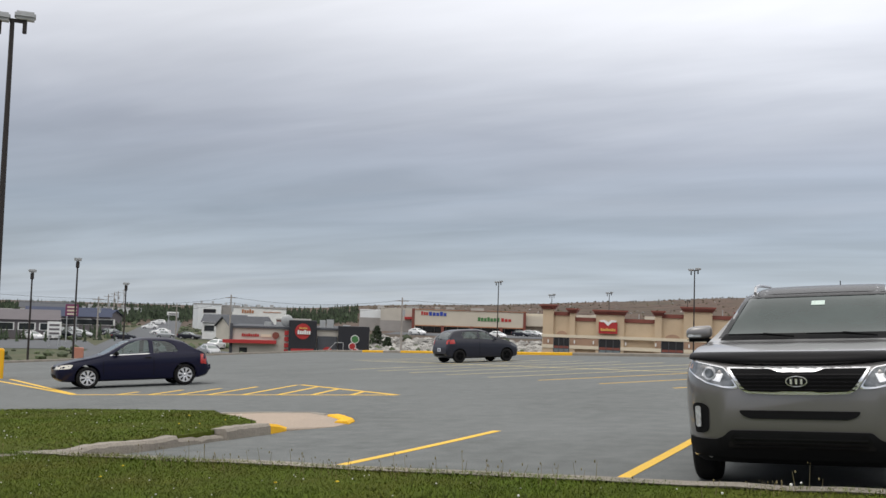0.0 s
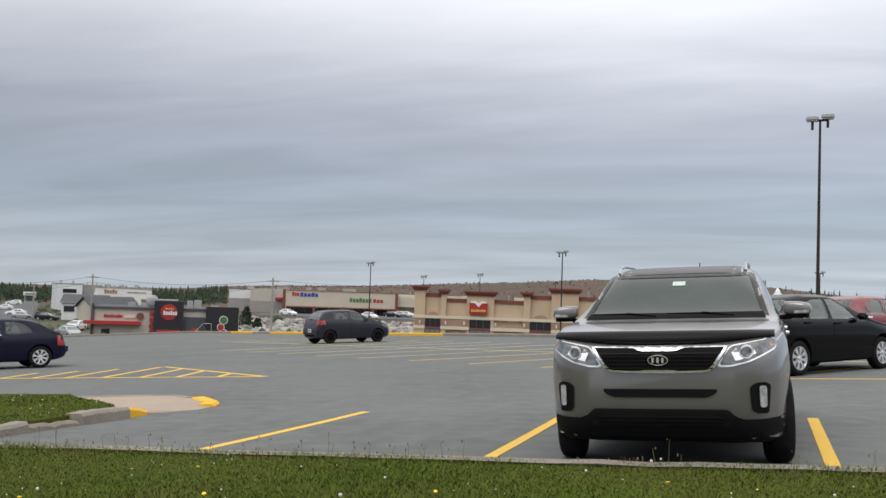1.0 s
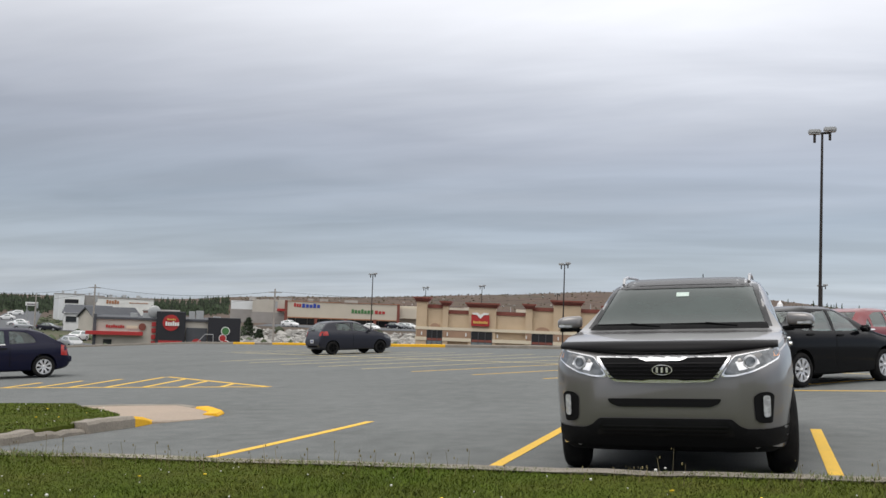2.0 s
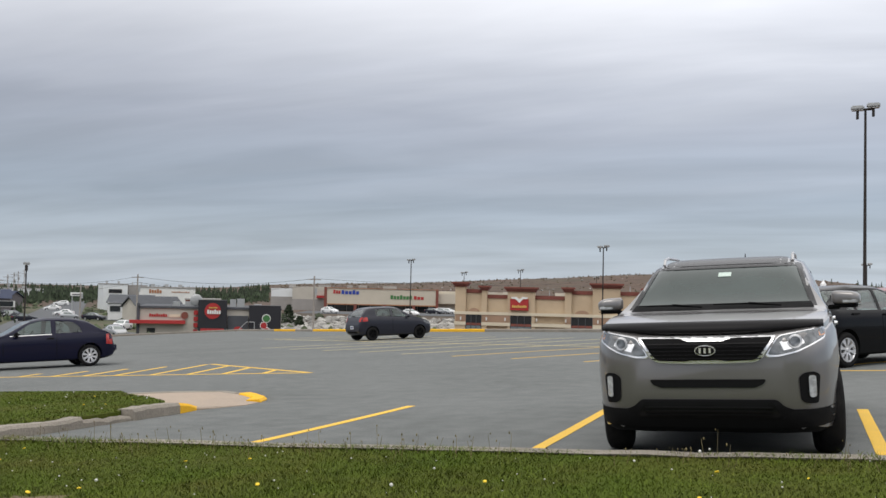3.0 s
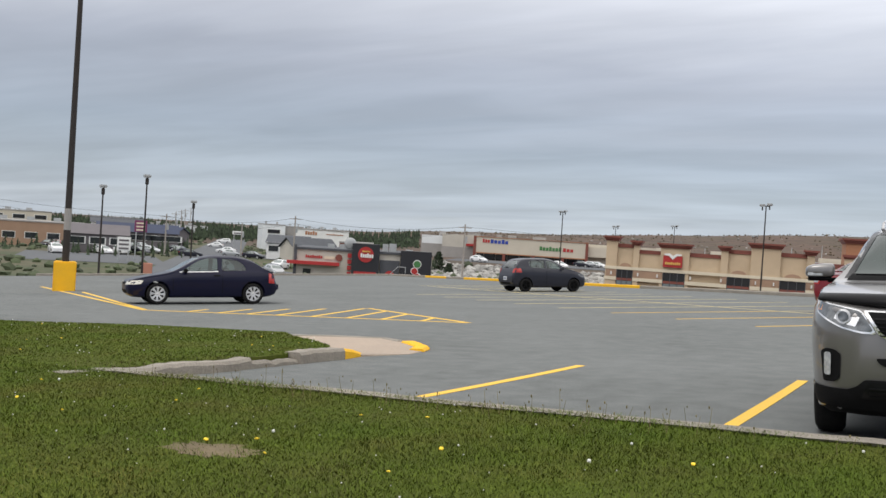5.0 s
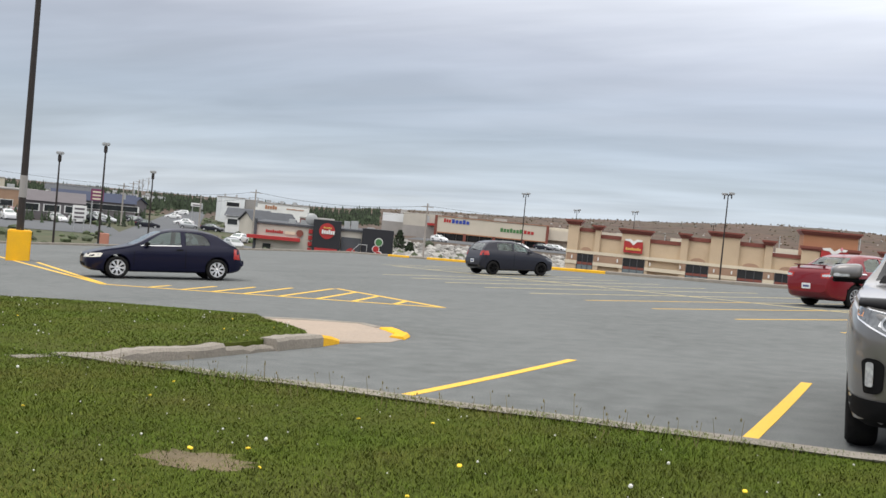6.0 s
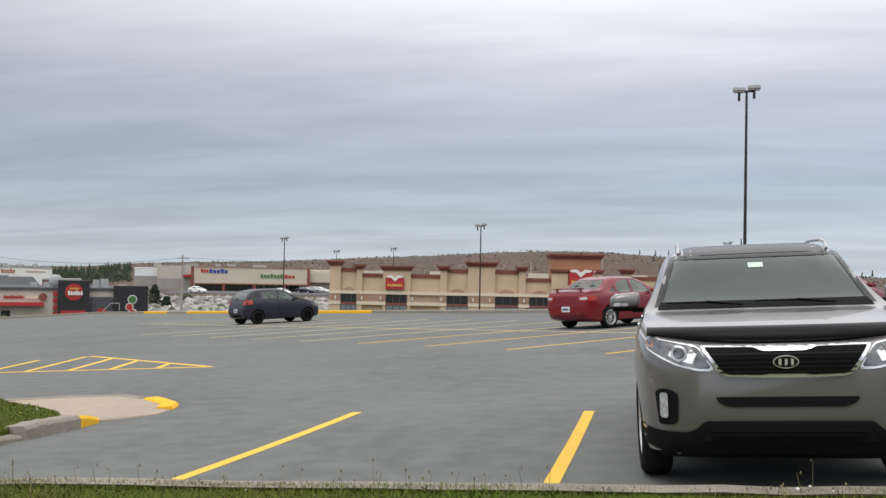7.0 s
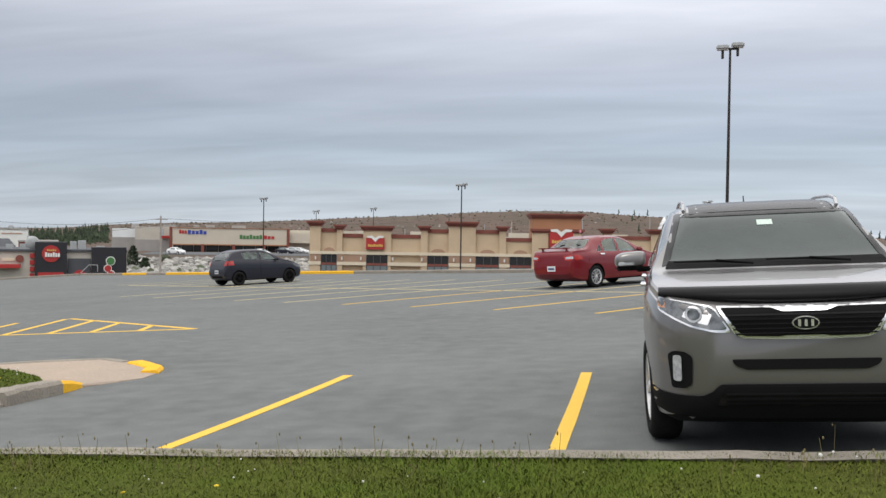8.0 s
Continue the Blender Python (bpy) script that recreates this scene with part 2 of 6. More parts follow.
# hatched end island
tip, peak, low = Vector((-9.31, 10.9)), Vector((-14.31, 14.6)), Vector((-17.75, 9.95))
for a, b in ((tip, peak), (low, tip), (low, Vector((-34.8, 20.4))), (low + Vector((-0.1, 0.12)), Vector((-28.6, 17.3)))):
    line(a, b, 0.13, "line", "yellow outline of a hatched no-parking area", "hatched area")
slant = Vector((-0.30, 0.954))
for x0 in (-16.5, -15.6, -14.8, -14.0, -13.1, -12.2, -11.35, -10.4):
    a = low.lerp(tip, (x0 - low.x) / (tip.x - low.x))
    # each hatch runs to the nearer of the two upper edges
    runs = []
    for p, u in ((peak, (tip - peak).normalized()), (low, B)):
        den = slant.x * u.y - slant.y * u.x
        runs.append(((p.x - a.x) * u.y - (p.y - a.y) * u.x) / den)
    line(a, a + slant * min(r for r in runs if r > 0), 0.12, "line", "yellow diagonal hatch on asphalt", "hatched area")

# ---- kerbs and verge ----
KERB_TOP = 0.14


def kerb(poly_line, w=0.16, top=KERB_TOP, material="concrete", label="chipped grey concrete kerb beside grass", name="kerb", rough=0.012, end=None):
    bm = bmesh.new()
    pts = [Vector(p) for p in poly_line]
    fine = []
    for a, b in zip(pts, pts[1:]):
        n = max(1, int((b - a).length / (0.35 if rough < 0.02 else 0.08)))
        fine += [a.lerp(b, i / n) for i in range(n)]
    fine.append(pts[-1])
    prev = None
    top0 = top
    for i, p in enumerate(fine):
        if end is not None:
            top = top0 + (end - top0) * i / (len(fine) - 1)
        d = (fine[min(i + 1, len(fine) - 1)] - fine[max(i - 1, 0)]).normalized()
        n = Vector((-d.y, d.x))
        j = rough * noise.noise((p.x * 2.1, p.y * 2.1, 3)) + rough * 0.5 * noise.noise((p.x * 7, p.y * 7, 1))
        prof = [(0, -0.1), (0, top - 0.035 + j), (0.03, top + j), (w - 0.02, top + j), (w, top - 0.02), (w, -0.1)]
        ring = [bm.verts.new((*(p + n * (s + j)), z)) for s, z in prof]
        if prev:
            for k in range(5):
                bm.faces.new((prev[k], prev[k + 1], ring[k + 1], ring[k]))
        else:
            bm.faces.new(ring)
        prev = ring
    bm.faces.new(prev[::-1])
    ob = part(name, bm, material)
    ob.matrix_world = LOT
    return tagged(ob, label, "kerb", kind="structure")


kerb([(40, -0.2), (-7.45, -0.2)][::-1], w=-0.16)
GREY_ISLE = "cracked grey concrete kerb of a grass island"
kerb([(-7.62, -0.7), (-7.42, 0.05), (-7.29, 0.78), (-7.20, 1.25), (-7.16, 1.55)], w=0.24, top=0.125, label=GREY_ISLE, rough=0.03)
kerb([(-7.165, 1.56), (-7.12, 1.9), (-7.08, 2.3)], w=0.20, top=0.085, end=0.06, label="broken low stretch of grey concrete kerb", rough=0.06)
kerb([(-7.05, 2.31), (-7.04, 2.55), (-6.97, 3.0), (-6.97, 3.12)], w=0.27, top=0.145, label=GREY_ISLE, rough=0.035)
kerb([(-6.97, 3.125), (-6.97, 3.35), (-7.03, 3.72)], w=0.22, top=0.14, end=0.012, material="yellow", label="yellow painted sloping kerb end", rough=0.02)
kerb([(-7.5, 5.45), (-8.05, 5.83), (-9.0, 5.6), (-9.6, 5.32), (-12.1, 5.1), (-13.4, 4.8), (-14.6, 4.4), (-40, 1.2)], w=0.16, top=0.07, label="low concrete kerb behind a grass island")

VERGE = [(40, -0.24), (-7.72, -0.24), (-7.62, 0.1), (-7.52, 0.75), (-7.42, 1.3), (-7.36, 1.55), (-7.22, 1.75), (-7.2, 2.2), (-7.3, 2.45), (-7.24, 2.95), (-7.25, 3.2), (-7.55, 3.57), (-8.2, 4.1), (-9.0, 4.6), (-9.55, 5.14), (-12.1, 4.92), (-13.4, 4.62), (-14.6, 4.22), (-40, 1.02), (-40, -40), (40, -40)]
verge = part("verge", slab(VERGE, -0.1, KERB_TOP - 0.02), "soil")
verge.matrix_world = LOT
tagged(verge, "mown grass verge with clover and bare patches", "lawn", kind="structure")
APRON = [(-6.9, 3.72), (-7.2, 3.22), (-7.55, 3.57), (-8.2, 4.1), (-9.0, 4.6), (-9.6, 5.3), (-9.0, 5.58), (-8.05, 5.80), (-7.5, 5.42), (-7.2, 5.2), (-6.72, 4.7), (-6.66, 4.2)]
bm = slab(APRON, -0.1, 0.055)
for v in bm.verts:
    if v.co.z > 0 and v.co.x > -6.95:
        v.co.z = 0.006
apron = part("pavement", bm, "apron")
apron.matrix_world = LOT
tagged(apron, "worn tan concrete pavement ramp at the island's end", "pavement", kind="structure")
kerb([(-6.68, 4.62), (-6.82, 5.0), (-7.28, 5.36)], w=0.22, top=0.045, end=0.085, material="yellow", label="yellow painted dropped kerb", rough=0.02)


# ---- cars ----
from mathutils.bvhtree import BVHTree

M.update({
    "paint_grey": mat("grey_car_paint", (0.188, 0.180, 0.176), 0.30, 0.60, coat=0.9, var=0.06, scale2=900, var2=0.12),
    "paint_navy": mat("navy_car_paint", (0.004, 0.0045, 0.020), 0.35, 0.0, coat=0.25, spec=0.15),
    "paint_charcoal": mat("charcoal_car_paint", (0.016, 0.017, 0.026), 0.32, 0.0, coat=0.4, spec=0.2),
    "paint_red": mat("red_car_paint", (0.165, 0.006, 0.012), 0.32, 0.2, coat=0.6, spec=0.3),
    "paint_black": mat("black_car_paint", (0.003, 0.003, 0.004), 0.12, 0.0, coat=0.05, spec=0.12),
    "paint_white": mat("white_car_paint", (0.72, 0.72, 0.72), 0.35, coat=0.6),
    "paint_silver": mat("silver_car_paint", (0.42, 0.43, 0.44), 0.3, 0.6, coat=0.7),
    # opaque panes: daylight seen through a cabin is put into their pale patches
    "glass": mat("opaque_glass_painted_daylight", (0.175, 0.205, 0.195), 0.05, 0.0, coat=0.4, var=0.45, scale=2.0, tint=(0.045, 0.055, 0.052)),
    "pane": mat("clear_car_glass", (0.46, 0.56, 0.535), 0.0, trans=1.0, coat=0.15),
    "privacy": mat("dark_privacy_glass", (0.10, 0.115, 0.11), 0.0, trans=1.0, coat=0.3),
    "seat": mat("dark_seat_cloth", (0.030, 0.030, 0.033), 0.9, var=0.4, scale=8, spec=0.1),
    "lamp_pale": mat("pale_headlamp", (0.66, 0.63, 0.55), 0.2, 0.2, coat=0.6, var=0.5, scale=14, tint=(0.30, 0.29, 0.26)),
    "ribbon": mat("pink_ribbon", (0.55, 0.22, 0.26), 0.7),
    "smoked": mat("smoked_deflector", (0.007, 0.0065, 0.0075), 0.45, spec=0.12),
    "screen": mat("windscreen_glass", (0.030, 0.046, 0.043), 0.03, 0.0, coat=0.0, var=0.8, scale=1.6, tint=(0.016, 0.024, 0.022)),
    "black": mat("black_plastic", (0.009, 0.009, 0.0095), 0.7, var2=0.3, scale2=300, bump=0.1, spec=0.06),
    "fog_lens": mat("bright_fog_lens", (0.62, 0.64, 0.66), 0.2, 0.3, coat=0.5, var=0.8, scale=26, tint=(0.2, 0.21, 0.22)),
    "gloss": mat("gloss_black_plastic", (0.006, 0.006, 0.007), 0.25, spec=0.2),
    "rubber": mat("tyre_rubber", (0.010, 0.010, 0.011), 0.85, spec=0.1, var=0.5, var2=0.3, scale=6, scale2=120, bump=0.4, tint=(0.035, 0.033, 0.03)),
    "galv_rail": mat("satin_rail", (0.50, 0.50, 0.51), 0.3, 0.8),
    "chrome": mat("chrome", (0.86, 0.86, 0.87), 0.15, 0.75),
    "alloy": mat("silver_wheel", (0.66, 0.66, 0.67), 0.35, 0.6, var=0.3, scale=9),
    "lamp": mat("clear_lamp_lens", (0.20, 0.21, 0.22), 0.18, 0.55, coat=0.5, var=1.0, scale=16, tint=(0.05, 0.055, 0.06)),
    "amber": mat("amber_lens", (0.55, 0.20, 0.05), 0.2, coat=0.8),
    "tail": mat("red_tail_lens", (0.38, 0.018, 0.016), 0.2, coat=0.4, var=0.5, scale=12, tint=(0.36, 0.06, 0.04)),
    "plate": mat("white_number_plate", (0.62, 0.64, 0.66), 0.5),
    "ink": mat("dark_blue_ink", (0.05, 0.06, 0.16), 0.6),
    "sticker": mat("pale_sticker", (0.52, 0.62, 0.56), 0.6, var=0.5, scale=60),
})


def ease(xs, ys):
    """A smooth curve through keyed values that never overshoots."""
    xs, ys = np.array(xs, float), np.array(ys, float)
    h, d = np.diff(xs), np.diff(ys) / np.diff(xs)
    m = np.zeros(len(xs))
    m[0], m[-1] = d[0], d[-1]
    for i in range(1, len(xs) - 1):
        if d[i - 1] * d[i] > 0:
            w1, w2 = 2 * h[i] + h[i - 1], h[i] + 2 * h[i - 1]
            m[i] = (w1 + w2) / (w1 / d[i - 1] + w2 / d[i])

    def f(x):
        i = int(np.clip(np.searchsorted(xs, x) - 1, 0, len(h) - 1))
        t = min(max((x - xs[i]) / h[i], 0), 1)
        return ((1 + 2 * t) * (1 - t) ** 2 * ys[i] + t * (1 - t) ** 2 * h[i] * m[i] + t * t * (3 - 2 * t) * ys[i + 1] + t * t * (t - 1) * h[i] * m[i + 1])

    return f


def rounded(poly, r=0.03, n=4):
    """A polygon with its corners rounded off."""
    out = []
    for i, p in enumerate(poly):
        p = Vector(p)
        a, b = Vector(poly[i - 1]), Vector(poly[(i + 1) % len(poly)])
        pa, pb = p + (a - p).normalized() * min(r, (a - p).length * 0.45), p + (b - p).normalized() * min(r, (b - p).length * 0.45)
        for k in range(n + 1):
            t = k / n
            out.append(tuple(pa * (1 - t) ** 2 + p * 2 * t * (1 - t) + pb * t * t))
    return out


def mirrored(poly):
    return [(-a, b) for a, b in poly][::-1]


class Skin:
    """The outer skin of a car, onto which lamps, panes and trims are laid."""

    def __init__(self, me):
        bm = bmesh.new()
        bm.from_mesh(me)
        self.tree = BVHTree.FromBMesh(bm)
        bm.free()

    def lay(self, name, poly, way, material, parent, proud=0.006, thick=0.012, label="", r=0.02, step=0.14):
        """A panel over a polygon, pressed onto the skin. way: front, rear, right, left or top."""
        poly = rounded(poly, r) if r else poly
        to3 = {"front": lambda a, b: Vector((a, -3, b)), "rear": lambda a, b: Vector((a, 8, b)), "right": lambda a, b: Vector((3, a, b)),
               "left": lambda a, b: Vector((-3, a, b)), "top": lambda a, b: Vector((a, b, 4))}[way]
        d = {"front": Vector((0, 1, 0)), "rear": Vector((0, -1, 0)), "right": Vector((-1, 0, 0)), "left": Vector((1, 0, 0)), "top": Vector((0, 0, -1))}[way]
        bm = bmesh.new()
        bm.faces.new([bm.verts.new((a, b, 0)) for a, b in poly])
        bmesh.ops.triangulate(bm, faces=bm.faces[:])
        for _ in range(4):
            long = [e for e in bm.edges if e.calc_length() > step]
            if not long:
                break
            bmesh.ops.subdivide_edges(bm, edges=long, cuts=1)
            bmesh.ops.triangulate(bm, faces=bm.faces[:])
        for v in bm.verts:
            o = to3(v.co.x, v.co.y)
            hit, nor, _, _ = self.tree.ray_cast(o, d)
            if hit is None:
                q = self.tree.find_nearest(o + d * (2.0 if way in ("right", "left") else 3.4))
                hit = q[0]
            v.co = hit - d * proud
        bmesh.ops.recalc_face_normals(bm, faces=bm.faces)
        base = bm.faces[:]
        res = bmesh.ops.extrude_face_region(bm, geom=base)
        bmesh.ops.translate(bm, verts=[v for v in res["geom"] if isinstance(v, bmesh.types.BMVert)], vec=d * thick)
        ob = part(name, bm, material, parent, label, smooth=True)
        ob.data.set_sharp_from_angle(angle=radians(40))
        return ob


def lathe(prof, n=28):
    """A ring turned about the x axis from (x, radius) pairs."""
    bm = bmesh.new()
    rows = []
    for k in range(n):
        a = 2 * math.pi * k / n
        rows.append([bm.verts.new((x, r * math.cos(a), r * math.sin(a))) for x, r in prof])
    for k in range(n):
        p, q = rows[k], rows[(k + 1) % n]
        for i in range(len(prof) - 1):
            bm.faces.new((p[i], p[i + 1], q[i + 1], q[i]))
    bmesh.ops.remove_doubles(bm, verts=bm.verts, dist=1e-4)
    return bm


def wheel(parent, x, y, r, rim, style, side, width=0.21, turn=0.0):
    """A wheel whose face looks along side (+1: right, -1: left)."""
    w = width / 2
    hub = part("wheel", lathe([(-w * 0.6, 0.001), (-w * 0.6, rim * 0.93), (w * 0.25, rim * 0.93), (w * 0.25, 0.001)], 20), "black", parent)
    hub.matrix_basis = pose(x, y, r, 0, 0, (0 if side > 0 else 180) + turn) @ pose(0, 0, 0, 17 * (1 + abs(x * y) % 3), 0, 0)
    part("tyre", lathe([(-w * 0.8, rim * 0.98), (-w, rim + 0.03), (-w, r - 0.04), (-w * 0.8, r - 0.008), (-w * 0.4, r), (w * 0.4, r), (w * 0.8, r - 0.008), (w, r - 0.04), (w, rim + 0.03), (w * 0.8, rim * 0.98)], 36), "rubber", hub, smooth=True)
    bm = lathe([(w * 0.55, rim * 0.86), (w * 0.9, rim * 0.93), (w * 0.9, rim * 0.99), (w * 0.4, rim * 0.99), (w * 0.4, rim * 0.86)], 32)
    n, wid, mt = {"alloy5": (5, 0.30, "alloy"), "alloy10": (10, 0.13, "alloy"), "cap": (8, 0.45, "alloy"), "steel": (5, 0.42, "black")}[style]
    for k in range(n):
        a = 2 * math.pi * (k + 0.3) / n
        e0, e1 = rim * 0.14, rim * 0.9
        ring = []
        for rr, ww in ((e0, wid * rim * 0.55), (rim * 0.5, wid * rim * 0.42), (e1, wid * rim * (0.62 if style != "cap" else 0.9))):
            for sx in (w * 0.45, w * (0.85 if rr > e0 else 0.75)):
                for sg in (-1, 1):
                    ring.append(bm.verts.new((sx, rr * math.cos(a) - sg * ww / 2 * math.sin(a), rr * math.sin(a) + sg * ww / 2 * math.cos(a))))
        for j in (0, 4):
            lo0, lo1, hi0, hi1, mo0, mo1, no0, no1 = ring[j : j + 8]
            bm.faces.new((hi0, hi1, no1, no0))
            bm.faces.new((lo0, hi0, no0, mo0))
            bm.faces.new((hi1, lo1, mo1, no1))
    bm2 = lathe([(w * 0.4, 0.001), (w * 0.4, rim * 0.2), (w * 0.8, rim * 0.19), (w * 0.92, rim * 0.12), (w * 0.94, 0.001)], 18)
    tmp = bpy.data.meshes.new("tmp")
    bm2.to_mesh(tmp)
    bm2.free()
    bm.from_mesh(tmp)
    bpy.data.meshes.remove(tmp)
    part("rim", bm, mt, hub, smooth=False)
    return hub


CABIN = ("side_window", "windscreen", "rear_window")


def prism(bm, poly, put, a, b):
    """A closed bar over a polygon, from depth a to depth b."""
    lo, hi = [bm.verts.new(put(u, w, a)) for u, w in poly], [bm.verts.new(put(u, w, b)) for u, w in poly]
    n = len(poly)
    bm.faces.new(lo[::-1])
    bm.faces.new(hi)
    for i in range(n):
        bm.faces.new((lo[i], lo[(i + 1) % n], hi[(i + 1) % n], hi[i]))


def cabin_cuts(s, half):
    """The hollow cabin and the window openings of a car, as cutters."""
    top, hw, belt = (ease(*s[k]) for k in ("top", "hw", "belt"))
    ln = s["length"]
    cab = bmesh.new()
    prev = None
    ys = [y for y in np.linspace(0.1, ln - 0.06, 110) if top(y) - 0.05 > belt(y) + 0.03 and hw(y) > 0.7]
    for y in ys:
        ring = half(top(y) - 0.045, 0.45, hw(y) - 0.055, belt(y))
        row = [cab.verts.new((x, y, z)) for x, z in ring] + [cab.verts.new((-x, y, z)) for x, z in ring[-2:0:-1]]
        if prev:
            for i in range(len(row)):
                cab.faces.new((prev[i], prev[(i + 1) % len(row)], row[(i + 1) % len(row)], row[i]))
        else:
            cab.faces.new(row)
        prev = row
    cab.faces.new(prev[::-1])
    cuts = [cab]
    for way in ("right", "left", "front", "rear"):
        bm = bmesh.new()
        for nm, poly, w, mt, kw in [(*q, {})[:5] for q in s["panels"]]:
            if nm not in CABIN or not (w == way or (w == "sides" and way in ("right", "left"))):
                continue
            poly = rounded(poly, kw.get("r", 0.02))
            if way in ("right", "left"):
                sg = 1 if way == "right" else -1
                prism(bm, poly, lambda u, w, d: (sg * d, u, w), 0.40, 1.3)
            else:
                # from the cabin's inside out past the car's end
                prism(bm, poly, lambda u, w, d: (u, d, w), *((-0.5, ys[0] + 0.95) if way == "front" else (ys[-1] - 0.62, ln + 0.5)))
        cuts.append(bm)
    out = []
    for bm in cuts:
        bmesh.ops.recalc_face_normals(bm, faces=bm.faces)
        me = bpy.data.meshes.new("cut")
        bm.to_mesh(me)
        bm.free()
        out.append(new("tmp_cut", me))
    return out, ys


def fit_cabin(base, s, ys):
    """Seats, dashboard and steering wheel, seen through the panes."""
    belt = ease(*s["belt"])
    y0, y1 = ys[0] + 0.75, ys[-1]
    zb = belt(y0)

    def seat(name, x0, x1, y):
        bm = box(x0, x1, y - 0.45, y + 0.05, 0.47, 0.60, bevel=0.05)
        k = 2 if x1 - x0 > 0.8 else 1
        blocks = [(x0, x1, -0.06, 0.06, 0.0, 0.55, 0.05)]
        for i in range(k):
            cx = x0 + (x1 - x0) * (i + 0.5) / k
            blocks.append((cx - 0.12, cx + 0.12, -0.05, 0.05, 0.57, 0.72, 0.04))
        tmp = bpy.data.meshes.new("tmp")
        for *dims, bev in blocks:
            b = box(*dims, bevel=bev)
            bmesh.ops.transform(b, matrix=pose(0, y + 0.02, 0.53, -14), verts=b.verts)
            b.to_mesh(tmp)
            b.free()
            bm.from_mesh(tmp)
        bpy.data.meshes.remove(tmp)
        part(name, bm, "seat", base)

    for sg in (-1, 1):
        seat("front_seat", sg * 0.36 - 0.23, sg * 0.36 + 0.23, y0 + 0.55)
    seat("rear_seat", -0.6, 0.6, min(y0 + 1.35, y1 - 0.45))
    part("dashboard", box(-0.62, 0.62, ys[0] + 0.22, ys[0] + 0.55, 0.55, zb - 0.02, bevel=0.05), "seat", base)
    bm = lathe([(0.0, 0.165), (0.015, 0.18), (0.0, 0.195), (-0.015, 0.18), (0.0, 0.165)], 24)
    part("steering_wheel", bm, "black", base, smooth=True).matrix_basis = pose(0.36, ys[0] + 0.68, zb - 0.02, 0, 0, 90) @ pose(0, 0, 0, 0, 25, 0)


